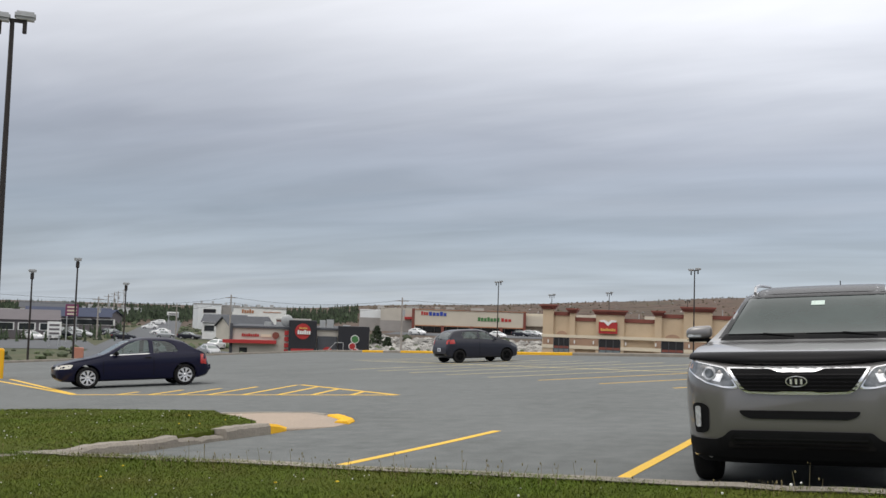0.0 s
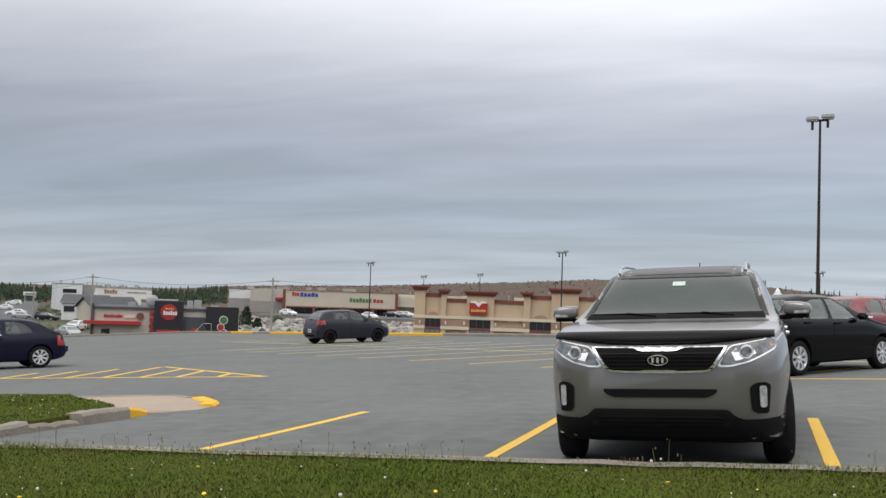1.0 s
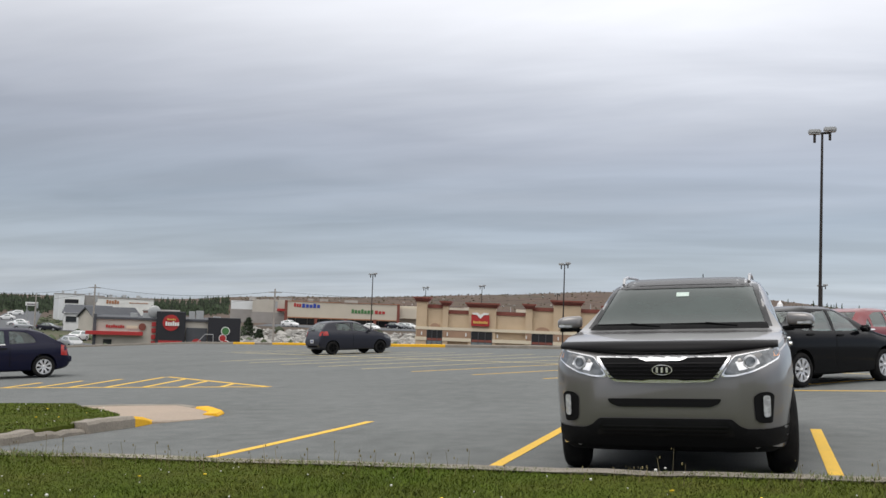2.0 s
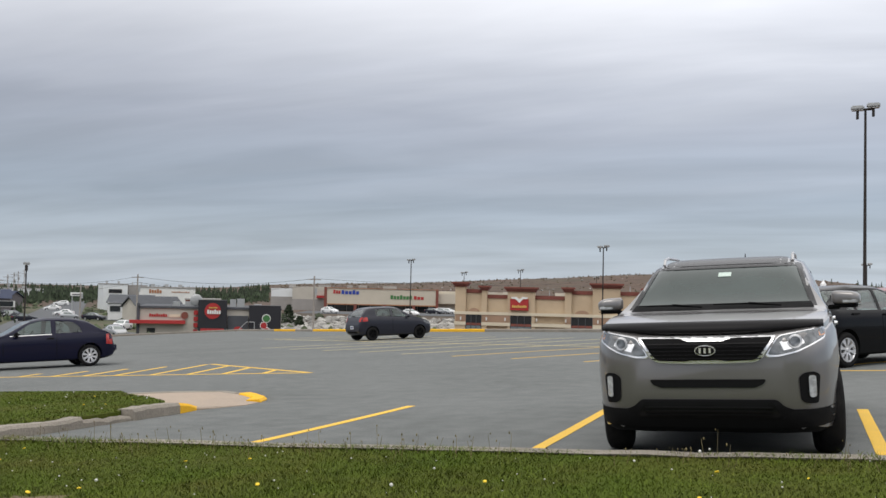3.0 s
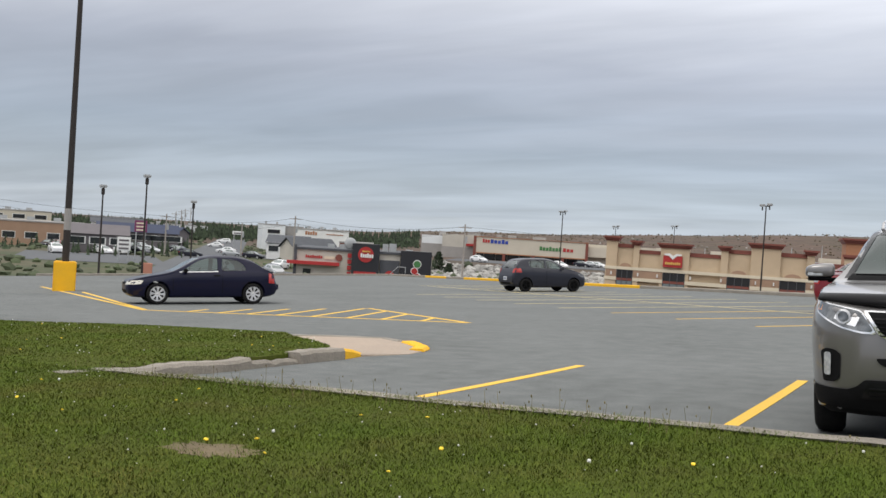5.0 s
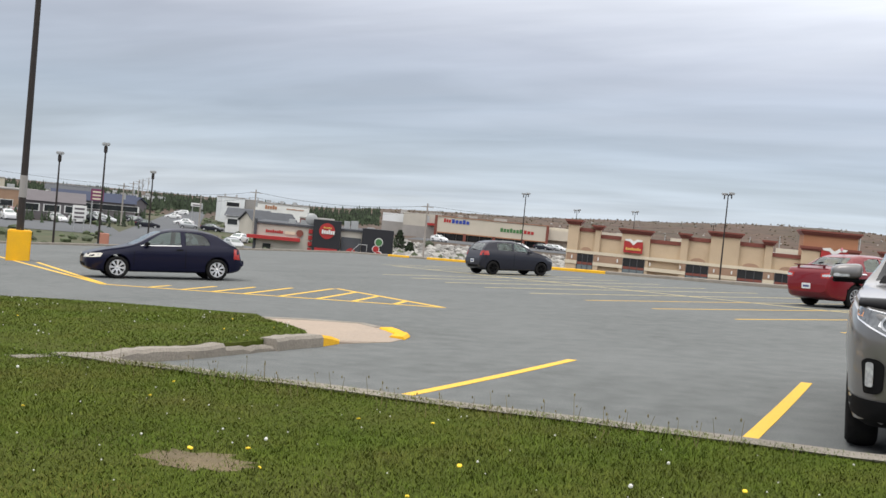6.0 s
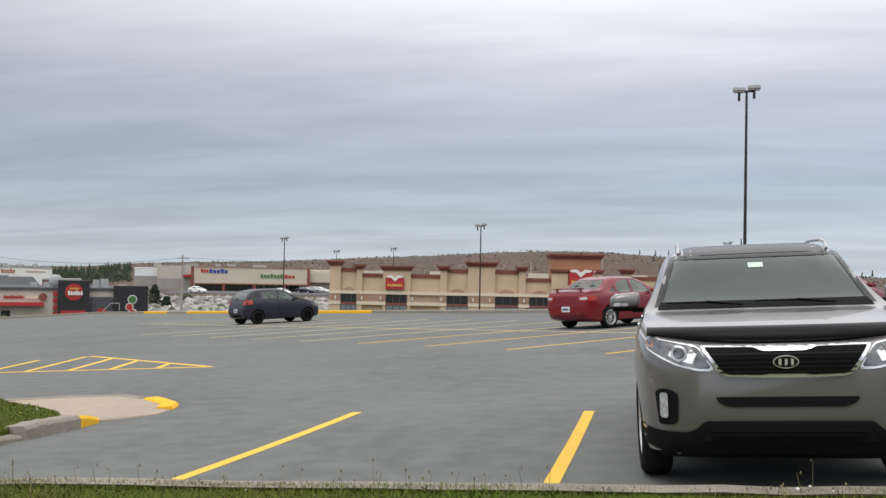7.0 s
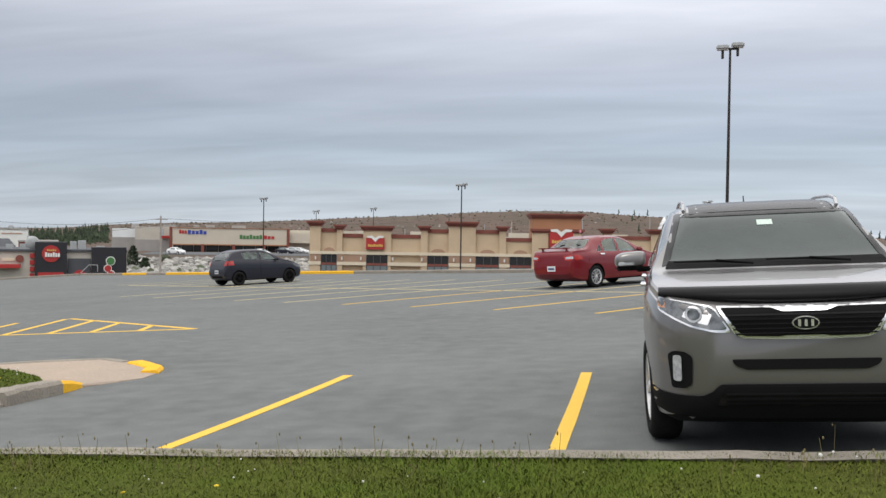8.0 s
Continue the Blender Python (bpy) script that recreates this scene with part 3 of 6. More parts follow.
def body_mesh(s, paint, n_st=64):
    """The closed outer skin of a car, lofted along its length, with wheel arches cut out."""
    top, bot, hw, belt = (ease(*s[k]) for k in ("top", "bot", "hw", "belt"))
    ln = s["length"]
    us = np.linspace(0, 1, n_st)
    ys = ln * (us - 0.55 * np.sin(2 * np.pi * us) / (2 * np.pi) * 1.5)
    bm = bmesh.new()
    prev = None

    def half_ring(t, b, w, bl):
        sh = min(bl, t - s.get("crown", 0.06))
        g = t - sh
        k = min(1.0, max(0.0, (g - 0.07) / 0.3))
        tum = s["tumble"] * k
        xs = w * 0.955
        return [(0, b), (0.6 * w, b), (0.86 * w, b + 0.01), (0.945 * w, b + 0.05), (0.975 * w, b + 0.14), (0.99 * w, b + (sh - b) * 0.42), (w, b + (sh - b) * 0.64),
                (0.997 * w, b + (sh - b) * 0.8), (0.982 * w, b + (sh - b) * 0.93), (xs, sh), (xs - 0.012 - 0.05 * tum, sh + 0.06 * g), (xs - 0.012 - 0.34 * tum, sh + 0.36 * g),
                (xs - 0.015 - 0.68 * tum, sh + 0.68 * g), (xs - 0.03 - 0.93 * tum, sh + 0.87 * g), (xs - 0.09 - 1.1 * tum, sh + 0.955 * g), (0.55 * xs, sh + 0.99 * g), (0.28 * xs, sh + 0.998 * g), (0, t)]

    for y in ys:
        half = half_ring(top(y), bot(y), hw(y), belt(y))
        ring = [bm.verts.new((x, y, z)) for x, z in half] + [bm.verts.new((-x, y, z)) for x, z in half[-2:0:-1]]
        if prev:
            m = len(ring)
            for i in range(m):
                bm.faces.new((prev[i], prev[(i + 1) % m], ring[(i + 1) % m], ring[i]))
        else:
            bm.faces.new(ring)
        prev = ring
    bm.faces.new(prev[::-1])
    bmesh.ops.recalc_face_normals(bm, faces=bm.faces)
    raw = bpy.data.meshes.new("body")
    bm.to_mesh(raw)
    bm.free()
    cut = bmesh.new()
    for ya in s["axles"]:
        for sx in (-1, 1):
            bmesh.ops.create_cone(cut, cap_ends=True, segments=32, radius1=s["arch"], radius2=s["arch"], depth=0.5,
                                  matrix=pose(sx * (s["half"] + 0.01), ya, s["wheel"] + 0.02, 0, 90, 0))
    cm = bpy.data.meshes.new("cut")
    cut.to_mesh(cm)
    cut.free()
    a, b = new("tmp_body", raw), new("tmp_cut", cm)
    mod = a.modifiers.new("arches", "BOOLEAN")
    mod.operation, mod.object, mod.solver = "DIFFERENCE", b, "EXACT"
    cuts, room = cabin_cuts(s, half_ring) if s.get("hollow", True) else ([], None)
    for o in cuts:
        mod = a.modifiers.new("cabin", "BOOLEAN")
        mod.operation, mod.object, mod.solver = "DIFFERENCE", o, "EXACT"
    me = bpy.data.meshes.new_from_object(a.evaluated_get(bpy.context.evaluated_depsgraph_get()))
    spare = [cm] + [o.data for o in cuts]
    for o in [a, b] + cuts:
        bpy.data.objects.remove(o)
    for m in spare:
        bpy.data.meshes.remove(m)
    rb = bmesh.new()
    rb.from_mesh(raw)
    tree = BVHTree.FromBMesh(rb)
    rb.free()
    me.name = "body"
    me.materials.clear()
    me.materials.append(M[paint])
    me.materials.append(M["black"])
    me.materials.append(M["seat"])
    for p in me.polygons:
        p.use_smooth = True
        c = p.center
        if any(abs(math.hypot(c.y - ya, c.z - s["wheel"] - 0.02)) < s["arch"] + 0.004 for ya in s["axles"]) and abs(c.x) < s["half"] - 0.012:
            p.material_index = 1
        elif c.z < max(s.get("skirt", 0), s["bot"][1][len(s["bot"][1]) // 2] + 0.03):
            p.material_index = 1
        elif room and tree.find_nearest(c)[3] > 0.004:
            # the cabin's lining and the black edges of the openings
            p.material_index = 2
    me.set_sharp_from_angle(angle=radians(32))
    return me, raw, room


def car(name, s, paint, label, m, group="parked cars"):
    base = new(name)
    me, raw, room = body_mesh(s, paint, s.get("stations", 64))
    body = new("body", me)
    body.parent = base
    skin = Skin(raw)
    if room:
        fit_cabin(base, s, room)
    for i, ya in enumerate(s["axles"]):
        for side in (1, -1):
            wheel(base, side * (s["half"] - 0.115), ya, s["wheel"], s["rim"], s["style"], side, turn=s.get("turn", 0) if i == 0 else 0)
    for nm, poly, way, mt, *rest in s["panels"]:
        ways = ("right", "left") if way == "sides" else (way,)
        kw = dict(rest[0]) if rest else {}
        if room and nm in CABIN:
            mt, kw["proud"], kw["thick"] = ("screen" if nm == "windscreen" else "privacy") if s.get("privacy") else "pane", -0.006, 0.006
        for w in ways:
            o = skin.lay(nm, poly, w, mt, base, **kw)
            o.visible_shadow = not (room and nm in CABIN)
    if "mirror" in s:
        my, mz = s["mirror"]
        for side in (1, -1):
            bm = box(-0.10, 0.10, -0.05, 0.07, -0.065, 0.065, bevel=0.035)
            o = part("door_mirror", bm, s.get("mirror_paint", paint), base, smooth=True)
            o.matrix_basis = pose(side * (s["half"] + 0.06), my, mz)
    base.matrix_world = m
    return tagged(base, label, "car", group), skin, base


SUV = dict(length=4.685, half=0.9425, wheel=0.36, rim=0.235, arch=0.41, axles=(0.90, 3.60), turn=5, privacy=True, skirt=0.30, style="alloy5", tumble=0.19, crown=0.07, stations=90,
           top=([0, 0.03, 0.08, 0.16, 0.30, 0.55, 0.9, 1.28, 1.36, 2.18, 2.5, 3.1, 3.8, 4.25, 4.5, 4.62, 4.685], [0.90, 0.955, 0.985, 1.012, 1.045, 1.085, 1.125, 1.155, 1.175, 1.585, 1.65, 1.675, 1.65, 1.60, 1.25, 1.0, 0.8]),
           bot=([0, 0.04, 0.1, 0.25, 0.6, 4.2, 4.55, 4.685], [0.42, 0.34, 0.27, 0.23, 0.21, 0.21, 0.30, 0.45]),
           hw=([0, 0.03, 0.08, 0.16, 0.28, 0.5, 0.8, 1.2, 4.2, 4.5, 4.685], [0.56, 0.66, 0.74, 0.80, 0.86, 0.91, 0.9425, 0.9425, 0.94, 0.90, 0.74]),
           belt=([0, 1.2, 2.0, 3.5, 4.685], [1.05, 1.09, 1.12, 1.16, 1.18]), mirror=(1.72, 1.15))
FRONT_LAMP = [(-0.845, 1.022), (-0.72, 1.004), (-0.518, 0.968), (-0.415, 0.808), (-0.525, 0.815), (-0.645, 0.843), (-0.756, 0.893), (-0.845, 0.94)]
GRILLE = [(-0.478, 0.961), (-0.19, 0.957), (-0.125, 0.934), (0.125, 0.934), (0.19, 0.957), (0.478, 0.961), (0.385, 0.822), (0.345, 0.792), (0.145, 0.786), (0.11, 0.793), (-0.11, 0.793), (-0.145, 0.786), (-0.345, 0.792), (-0.385, 0.822)]
GRILLE_RIM = [(-0.507, 0.973), (0.507, 0.973), (0.405, 0.805), (0.352, 0.776), (0.14, 0.768), (-0.14, 0.768), (-0.352, 0.776), (-0.405, 0.805)]
FOG_PIT = [(-0.795, 0.675), (-0.755, 0.70), (-0.69, 0.695), (-0.648, 0.665), (-0.655, 0.50), (-0.69, 0.472), (-0.775, 0.468)]
SUV["panels"] = [
    ("lower_bumper", [(-0.90, 0.44), (-0.82, 0.428), (-0.60, 0.430), (-0.545, 0.452), (-0.49, 0.502), (0.49, 0.502), (0.545, 0.452), (0.60, 0.430), (0.82, 0.428), (0.90, 0.44), (0.88, 0.30), (0.4, 0.285), (-0.4, 0.285), (-0.88, 0.30)], "front", "black", dict(proud=0.020, step=0.06, label="black plastic lower bumper")),
    ("lower_intake", [(-0.465, 0.485), (0.465, 0.485), (0.52, 0.37), (-0.52, 0.37)], "front", "gloss", dict(proud=0.030, step=0.08)),
    ("slim_intake", [(-0.425, 0.650), (0.425, 0.650), (0.40, 0.612), (0.34, 0.588), (-0.34, 0.588), (-0.40, 0.612)], "front", "black", dict(proud=0.010, step=0.06)),
    ("grille_frame", GRILLE_RIM, "front", "chrome", dict(proud=0.024, thick=0.04, step=0.06, label="chrome grille frame")),
    ("grille", GRILLE, "front", "black", dict(proud=0.034, thick=0.04, step=0.06, r=0.012, label="black mesh grille")),
    ("fog_recess", FOG_PIT, "front", "black", dict(proud=0.010, step=0.05)),
    ("fog_recess", mirrored(FOG_PIT), "front", "black", dict(proud=0.010, step=0.05)),
    ("fog_lamp", [(-0.765, 0.672), (-0.715, 0.675), (-0.715, 0.515), (-0.765, 0.515)], "front", "fog_lens", dict(proud=0.022, thick=0.03, label="clear upright fog lamp")),
    ("fog_lamp", [(0.715, 0.675), (0.765, 0.672), (0.765, 0.515), (0.715, 0.515)], "front", "fog_lens", dict(proud=0.022, thick=0.03, label="clear upright fog lamp")),
    ("screen_edge", [(-0.80, 1.172), (-0.742, 1.192), (-0.625, 1.574), (-0.668, 1.60)], "front", "gloss", dict(proud=0.006, thick=0.02, r=0.01, step=0.045)),
    ("screen_edge", [(0.742, 1.192), (0.80, 1.172), (0.668, 1.60), (0.625, 1.574)], "front", "gloss", dict(proud=0.006, thick=0.02, r=0.01, step=0.045)),
    ("windscreen", [(-0.745, 1.195), (0.745, 1.195), (0.628, 1.572), (0.3, 1.586), (-0.3, 1.586), (-0.628, 1.572)], "front", "screen", dict(proud=0.034, r=0.05, step=0.045, label="tinted glossy windscreen")),
    ("screen_band", [(-0.640, 1.545), (0.640, 1.545), (0.632, 1.580), (0.3, 1.600), (-0.3, 1.600), (-0.632, 1.580)], "front", "gloss", dict(proud=0.004, r=0.015, step=0.045)),
    ("cowl", [(-0.775, 1.160), (0.775, 1.160), (0.75, 1.212), (-0.75, 1.212)], "front", "black", dict(proud=0.010, thick=0.03, r=0.01, step=0.045, label="black plastic cowl below the screen")),
    ("windscreen_sticker", [(-0.055, 1.462), (0.06, 1.462), (0.06, 1.502), (-0.055, 1.502)], "front", "sticker", dict(proud=0.002, thick=0.006, r=0)),
    ("side_window", [(1.75, 1.14), (3.0, 1.17), (4.1, 1.20), (3.95, 1.46), (3.2, 1.52), (2.45, 1.50)], "sides", "glass", dict(proud=0.004, r=0.04)),
    ("sill_cladding", [(1.35, 0.23), (3.15, 0.23), (3.15, 0.36), (1.35, 0.36)], "sides", "black", dict(proud=0.012)),
    ("door_handle", [(2.42, 0.98), (2.64, 0.985), (2.64, 1.015), (2.42, 1.01)], "sides", "chrome", dict(proud=0.035, thick=0.05, r=0.012)),
    ("door_handle", [(3.42, 1.01), (3.64, 1.015), (3.64, 1.045), (3.42, 1.04)], "sides", "chrome", dict(proud=0.035, thick=0.05, r=0.012)),
    ("roof_glass", [(-0.56, 2.16), (0.56, 2.16), (0.54, 3.4), (-0.54, 3.4)], "top", "gloss", dict(proud=0.004)),
    ("tail_lamp", [(-0.86, 0.95), (-0.55, 0.95), (-0.6, 1.12), (-0.86, 1.12)], "rear", "tail"),
    ("tail_lamp", [(0.55, 0.95), (0.86, 0.95), (0.86, 1.12), (0.6, 1.12)], "rear", "tail"),
    ("rear_window", [(-0.62, 1.2), (0.62, 1.2), (0.52, 1.5), (-0.52, 1.5)], "rear", "glass"),
]
suv_thing, suv_skin, suv = car("suv", SUV, "paint_grey", "grey metallic suv with black bonnet deflector parked at the kerb", LOT @ pose(0, 0, 0))


def suv_details():
    """Lamps, grille, deflector, wipers, rails and mirrors of the grey suv."""
    for sg in (1, -1):
        lay = lambda p: p if sg > 0 else mirrored(p)
        lamp = suv_skin.lay("headlamp", lay(FRONT_LAMP), "front", "chrome", suv, proud=0.010, thick=0.03, r=0.03, label="clear headlamp with chrome edge and amber corner")
        inner = [(-0.840, 1.016), (-0.72, 0.998), (-0.522, 0.962), (-0.436, 0.828), (-0.53, 0.830), (-0.645, 0.855), (-0.752, 0.904), (-0.840, 0.950)]
        suv_skin.lay("lens", lay(inner), "front", "lamp", lamp, proud=0.016, thick=0.02, r=0.03)
        suv_skin.lay("indicator", lay([(-0.843, 1.006), (-0.80, 1.000), (-0.79, 0.955), (-0.843, 0.958)]), "front", "amber", lamp, proud=0.019, thick=0.02, r=0.015)
        for cx, rr in ((-0.635, 0.050),):
            circ = [(cx + rr * math.cos(a), 0.928 - (cx + 0.655) * 0.2 + rr * math.sin(a)) for a in np.linspace(0, 2 * np.pi, 21)[:-1]]
            suv_skin.lay("reflector", lay(circ), "front", "galv_rail", lamp, proud=0.020, thick=0.02, r=0)
            circ = [(cx + rr * 0.72 * math.cos(a), 0.928 - (cx + 0.655) * 0.2 + rr * 0.72 * math.sin(a)) for a in np.linspace(0, 2 * np.pi, 21)[:-1]]
            suv_skin.lay("projector", lay(circ), "front", "lamp", lamp, proud=0.024, thick=0.02, r=0)
    # oval badge, drawn as plain shapes
    for k, (mt, a, b, pr) in enumerate((("chrome", 0.076, 0.040, 0.048), ("black", 0.069, 0.034, 0.054))):
        oval = [(a * math.cos(t), 0.866 + b * math.sin(t)) for t in np.linspace(0, 2 * np.pi, 29)[:-1]]
        suv_skin.lay("badge", oval, "front", mt, suv, proud=pr, thick=0.02, r=0)
    for x0 in (-0.044, -0.008, 0.028):
        suv_skin.lay("badge_bar", [(x0, 0.846), (x0 + 0.016, 0.846), (x0 + 0.016, 0.886), (x0, 0.886)], "front", "chrome", suv, proud=0.058, thick=0.02, r=0)
    # bars of the grille mesh
    for i in range(5):
        z = 0.80 + i * 0.028
        hw = 0.395 + (z - 0.80) * 0.42
        suv_skin.lay("grille_bar", [(-hw, z), (hw, z), (hw, z + 0.008), (-hw, z + 0.008)], "front", "smoked", suv, proud=0.040, thick=0.012, r=0)
    for i in range(3):
        z = 0.385 + i * 0.028
        suv_skin.lay("intake_bar", [(-0.46, z), (0.46, z), (0.46, z + 0.010), (-0.46, z + 0.010)], "front", "black", suv, proud=0.038, thick=0.012, r=0)
    # smoked deflector along the bonnet's front edge
    bm = bmesh.new()
    prev = None
    for i in range(41):
        f = -1 + i / 20
        x = 0.835 * f
        y = 0.050 + 0.25 * abs(f) ** 3.0
        lo, hi = 0.984 + 0.036 * f * f, 1.082 - 0.008 * f ** 4
        prof = [(0.03, lo), (-0.012, lo + 0.004), (-0.02, lo + 0.3 * (hi - lo)), (0.0, lo + 0.62 * (hi - lo)), (0.045, lo + 0.9 * (hi - lo)), (0.10, hi), (0.11, hi - 0.008), (0.05, lo + 0.7 * (hi - lo))]
        ring = [bm.verts.new((x, y + dy, z)) for dy, z in prof]
        if prev:
            for k in range(8):
                bm.faces.new((prev[k], prev[(k + 1) % 8], ring[(k + 1) % 8], ring[k]))
        else:
            bm.faces.new(ring)
        prev = ring
    bm.faces.new(prev[::-1])
    part("bonnet_deflector", bm, "smoked", suv, "smoked black bonnet deflector", smooth=True)
    for x0, x1 in ((-0.71, -0.20), (-0.06, 0.46)):
        bm = bmesh.new()
        tube(bm, (x0, 1.36, 1.206), (x0 + 0.28, 1.36, 1.206), 0.006, 0.008, 8)
        tube(bm, (x0 + 0.28, 1.36, 1.206), (x1, 1.33, 1.186), 0.008, 0.006, 8)
        tube(bm, (x0 + 0.30, 1.35, 1.214), (x1 + 0.05, 1.30, 1.184), 0.006, 0.009, 8)
        part("wiper", bm, "black", suv)
    for sg in (1, -1):
        bm = bmesh.new()
        pts = [(2.30, 1.60), (2.36, 1.655), (2.6, 1.682), (3.3, 1.695), (3.9, 1.665), (4.05, 1.59)]
        for a, b in zip(pts, pts[1:]):
            tube(bm, (sg * 0.60, *a), (sg * 0.60, *b), 0.015, 0.015, 8)
        part("roof_rail", bm, "galv_rail", suv, "polished roof rail")
    bm = bmesh.new()
    tube(bm, (0.05, 4.1, 1.58), (0.05, 4.18, 1.77), 0.012, 0.005, 6)
    part("aerial", bm, "black", suv)
    for o in list(suv.children):
        if o.name.startswith("door_mirror"):
            sx = 1 if o.matrix_basis.translation.x > 0 else -1
            bpy.data.objects.remove(o)
            bm = bmesh.new()
            bmesh.ops.create_uvsphere(bm, u_segments=24, v_segments=14, radius=1)
            p = lambda q, e: math.copysign(abs(q) ** e, q)
            for v in bm.verts:
                x, y, z = v.co
                # tall at the inner end, lower at the outer one, flat below
                v.co = (p(x, 0.55) * 0.118, p(y, 0.7) * 0.075, p(z, 0.5) * (0.068 if z > 0 else 0.05) * (1 - 0.14 * x * sx) - 0.008 * x * sx)
            mr = part("door_mirror", bm, "paint_grey", suv, smooth=True)
            mr.matrix_basis = pose(sx * 1.035, 1.70, 1.222, 0, 0, -14 * sx)
            part("mirror_foot", box(-0.11, 0.105, -0.055, 0.06, -0.078, -0.040, bevel=0.016), "black", mr)
            part("mirror_arm", box(-0.06, 0.06, -0.03, 0.05, -0.085, -0.045, bevel=0.015), "black", mr).matrix_basis = pose(-0.11 * sx, 0.02, -0.005)
            part("repeater", box(-0.062, 0.062, -0.010, 0.012, -0.014, 0.014, bevel=0.005), "fog_lens", mr, "clear indicator strip").matrix_basis = pose(0.045 * sx, -0.066, -0.022)


suv_details()


def glasshouse(side, front, rear, split=None):
    """Panes of a car: side panes as (y, z) polygons, screens as (x, z) polygons."""
    out = [("side_window", p, "sides", "glass", dict(proud=0.012, thick=0.02, step=0.09, r=0.03)) for p in side]
    out.append(("windscreen", front, "front", "screen", dict(proud=0.014, thick=0.02, step=0.09, r=0.05)))
    out.append(("rear_window", rear, "rear", "screen", dict(proud=0.014, thick=0.02, step=0.09, r=0.05)))
    return out


def both(name, poly, way, mt, **kw):
    return [(name, poly, way, mt, kw), (name, mirrored(poly), way, mt, kw)]


def bars(x0, z0, way="rear", w=0.30, h=0.15):
    """A number plate with two plain bars for its writing."""
    return [("number_plate", [(x0 - w / 2, z0), (x0 + w / 2, z0), (x0 + w / 2, z0 + h), (x0 - w / 2, z0 + h)], way, "plate", dict(proud=0.012, r=0.01)),
            ("plate_bar", [(x0 - w * 0.36, z0 + 0.045), (x0 + w * 0.36, z0 + 0.045), (x0 + w * 0.36, z0 + 0.10), (x0 - w * 0.36, z0 + 0.10)], way, "ink", dict(proud=0.016, thick=0.006, r=0))]


# navy three-door hatchback, nose towards the verge
HATCH = dict(length=4.18, half=0.848, wheel=0.295, rim=0.205, arch=0.335, axles=(0.80, 3.42), style="cap", tumble=0.17, crown=0.06, stations=72,
             top=([0, 0.05, 0.15, 0.5, 1.0, 1.16, 1.95, 2.4, 2.9, 3.35, 3.78, 3.92, 4.02, 4.10, 4.18], [0.56, 0.64, 0.68, 0.77, 0.86, 0.90, 1.30, 1.372, 1.36, 1.265, 1.0, 0.94, 0.86, 0.62, 0.48]),
             bot=([0, 0.06, 0.2, 0.6, 3.6, 4.05, 4.18], [0.36, 0.26, 0.20, 0.18, 0.18, 0.26, 0.42]),
             hw=([0, 0.06, 0.2, 0.5, 0.9, 3.4, 3.9, 4.18], [0.58, 0.70, 0.78, 0.83, 0.848, 0.848, 0.81, 0.66]),
             belt=([0, 1.2, 3.0, 4.18], [0.80, 0.865, 0.90, 0.93]), mirror=(1.52, 0.93), mirror_paint="black")
HATCH["panels"] = glasshouse(
    [[(1.42, 0.905), (2.42, 0.925), (2.42, 1.285), (2.16, 1.285), (1.9, 1.21)], [(2.55, 0.93), (3.22, 0.955), (3.16, 1.10), (2.98, 1.235), (2.55, 1.285)]],
    [(-0.66, 0.915), (0.66, 0.915), (0.54, 1.29), (-0.54, 1.29)], [(-0.58, 0.98), (0.58, 0.98), (0.48, 1.26), (-0.48, 1.26)])
HATCH["panels"] += both("headlamp", [(-0.80, 0.55), (-0.46, 0.53), (-0.44, 0.62), (-0.80, 0.665)], "front", "lamp_pale", proud=0.012)
HATCH["panels"] += [("headlamp_side", [(0.10, 0.545), (0.36, 0.56), (0.43, 0.655), (0.16, 0.655)], "sides", "lamp_pale", dict(proud=0.008)),
                    ("tail_lamp_side", [(3.86, 0.60), (4.05, 0.58), (4.0, 0.84), (3.86, 0.88)], "sides", "tail", dict(proud=0.008)),
                    ("door_handle", [(2.30, 0.785), (2.48, 0.788), (2.48, 0.825), (2.30, 0.822)], "sides", "black", dict(proud=0.02, r=0.01)),
                    ("door_seam", [(1.20, 0.30), (1.215, 0.30), (1.215, 0.84), (1.20, 0.84)], "sides", "black", dict(proud=0.002, r=0)),
                    ("door_seam", [(2.545, 0.32), (2.56, 0.32), (2.56, 0.88), (2.545, 0.88)], "sides", "black", dict(proud=0.002, r=0)),
                    ("window_trim", [(1.38, 0.885), (2.44, 0.905), (2.44, 0.922), (1.38, 0.902)], "sides", "chrome", dict(proud=0.008, r=0)),
                    ("grille", [(-0.40, 0.55), (0.40, 0.55), (0.38, 0.61), (-0.38, 0.61)], "front", "black", dict(proud=0.008)),
                    ("front_bumper_insert", [(-0.55, 0.30), (0.55, 0.30), (0.52, 0.40), (-0.52, 0.40)], "front", "black", dict(proud=0.008))]
HATCH["panels"] += both("tail_lamp", [(-0.80, 0.66), (-0.60, 0.66), (-0.62, 0.88), (-0.78, 0.88)], "rear", "tail") + bars(0, 0.60)
hatch, _, _ = car("hatchback", HATCH, "paint_navy", "dark navy three-door hatchback with silver wheel covers parked on asphalt", LOT @ pose(-20.75, 12.05, 0, 0, 0, -36.87))

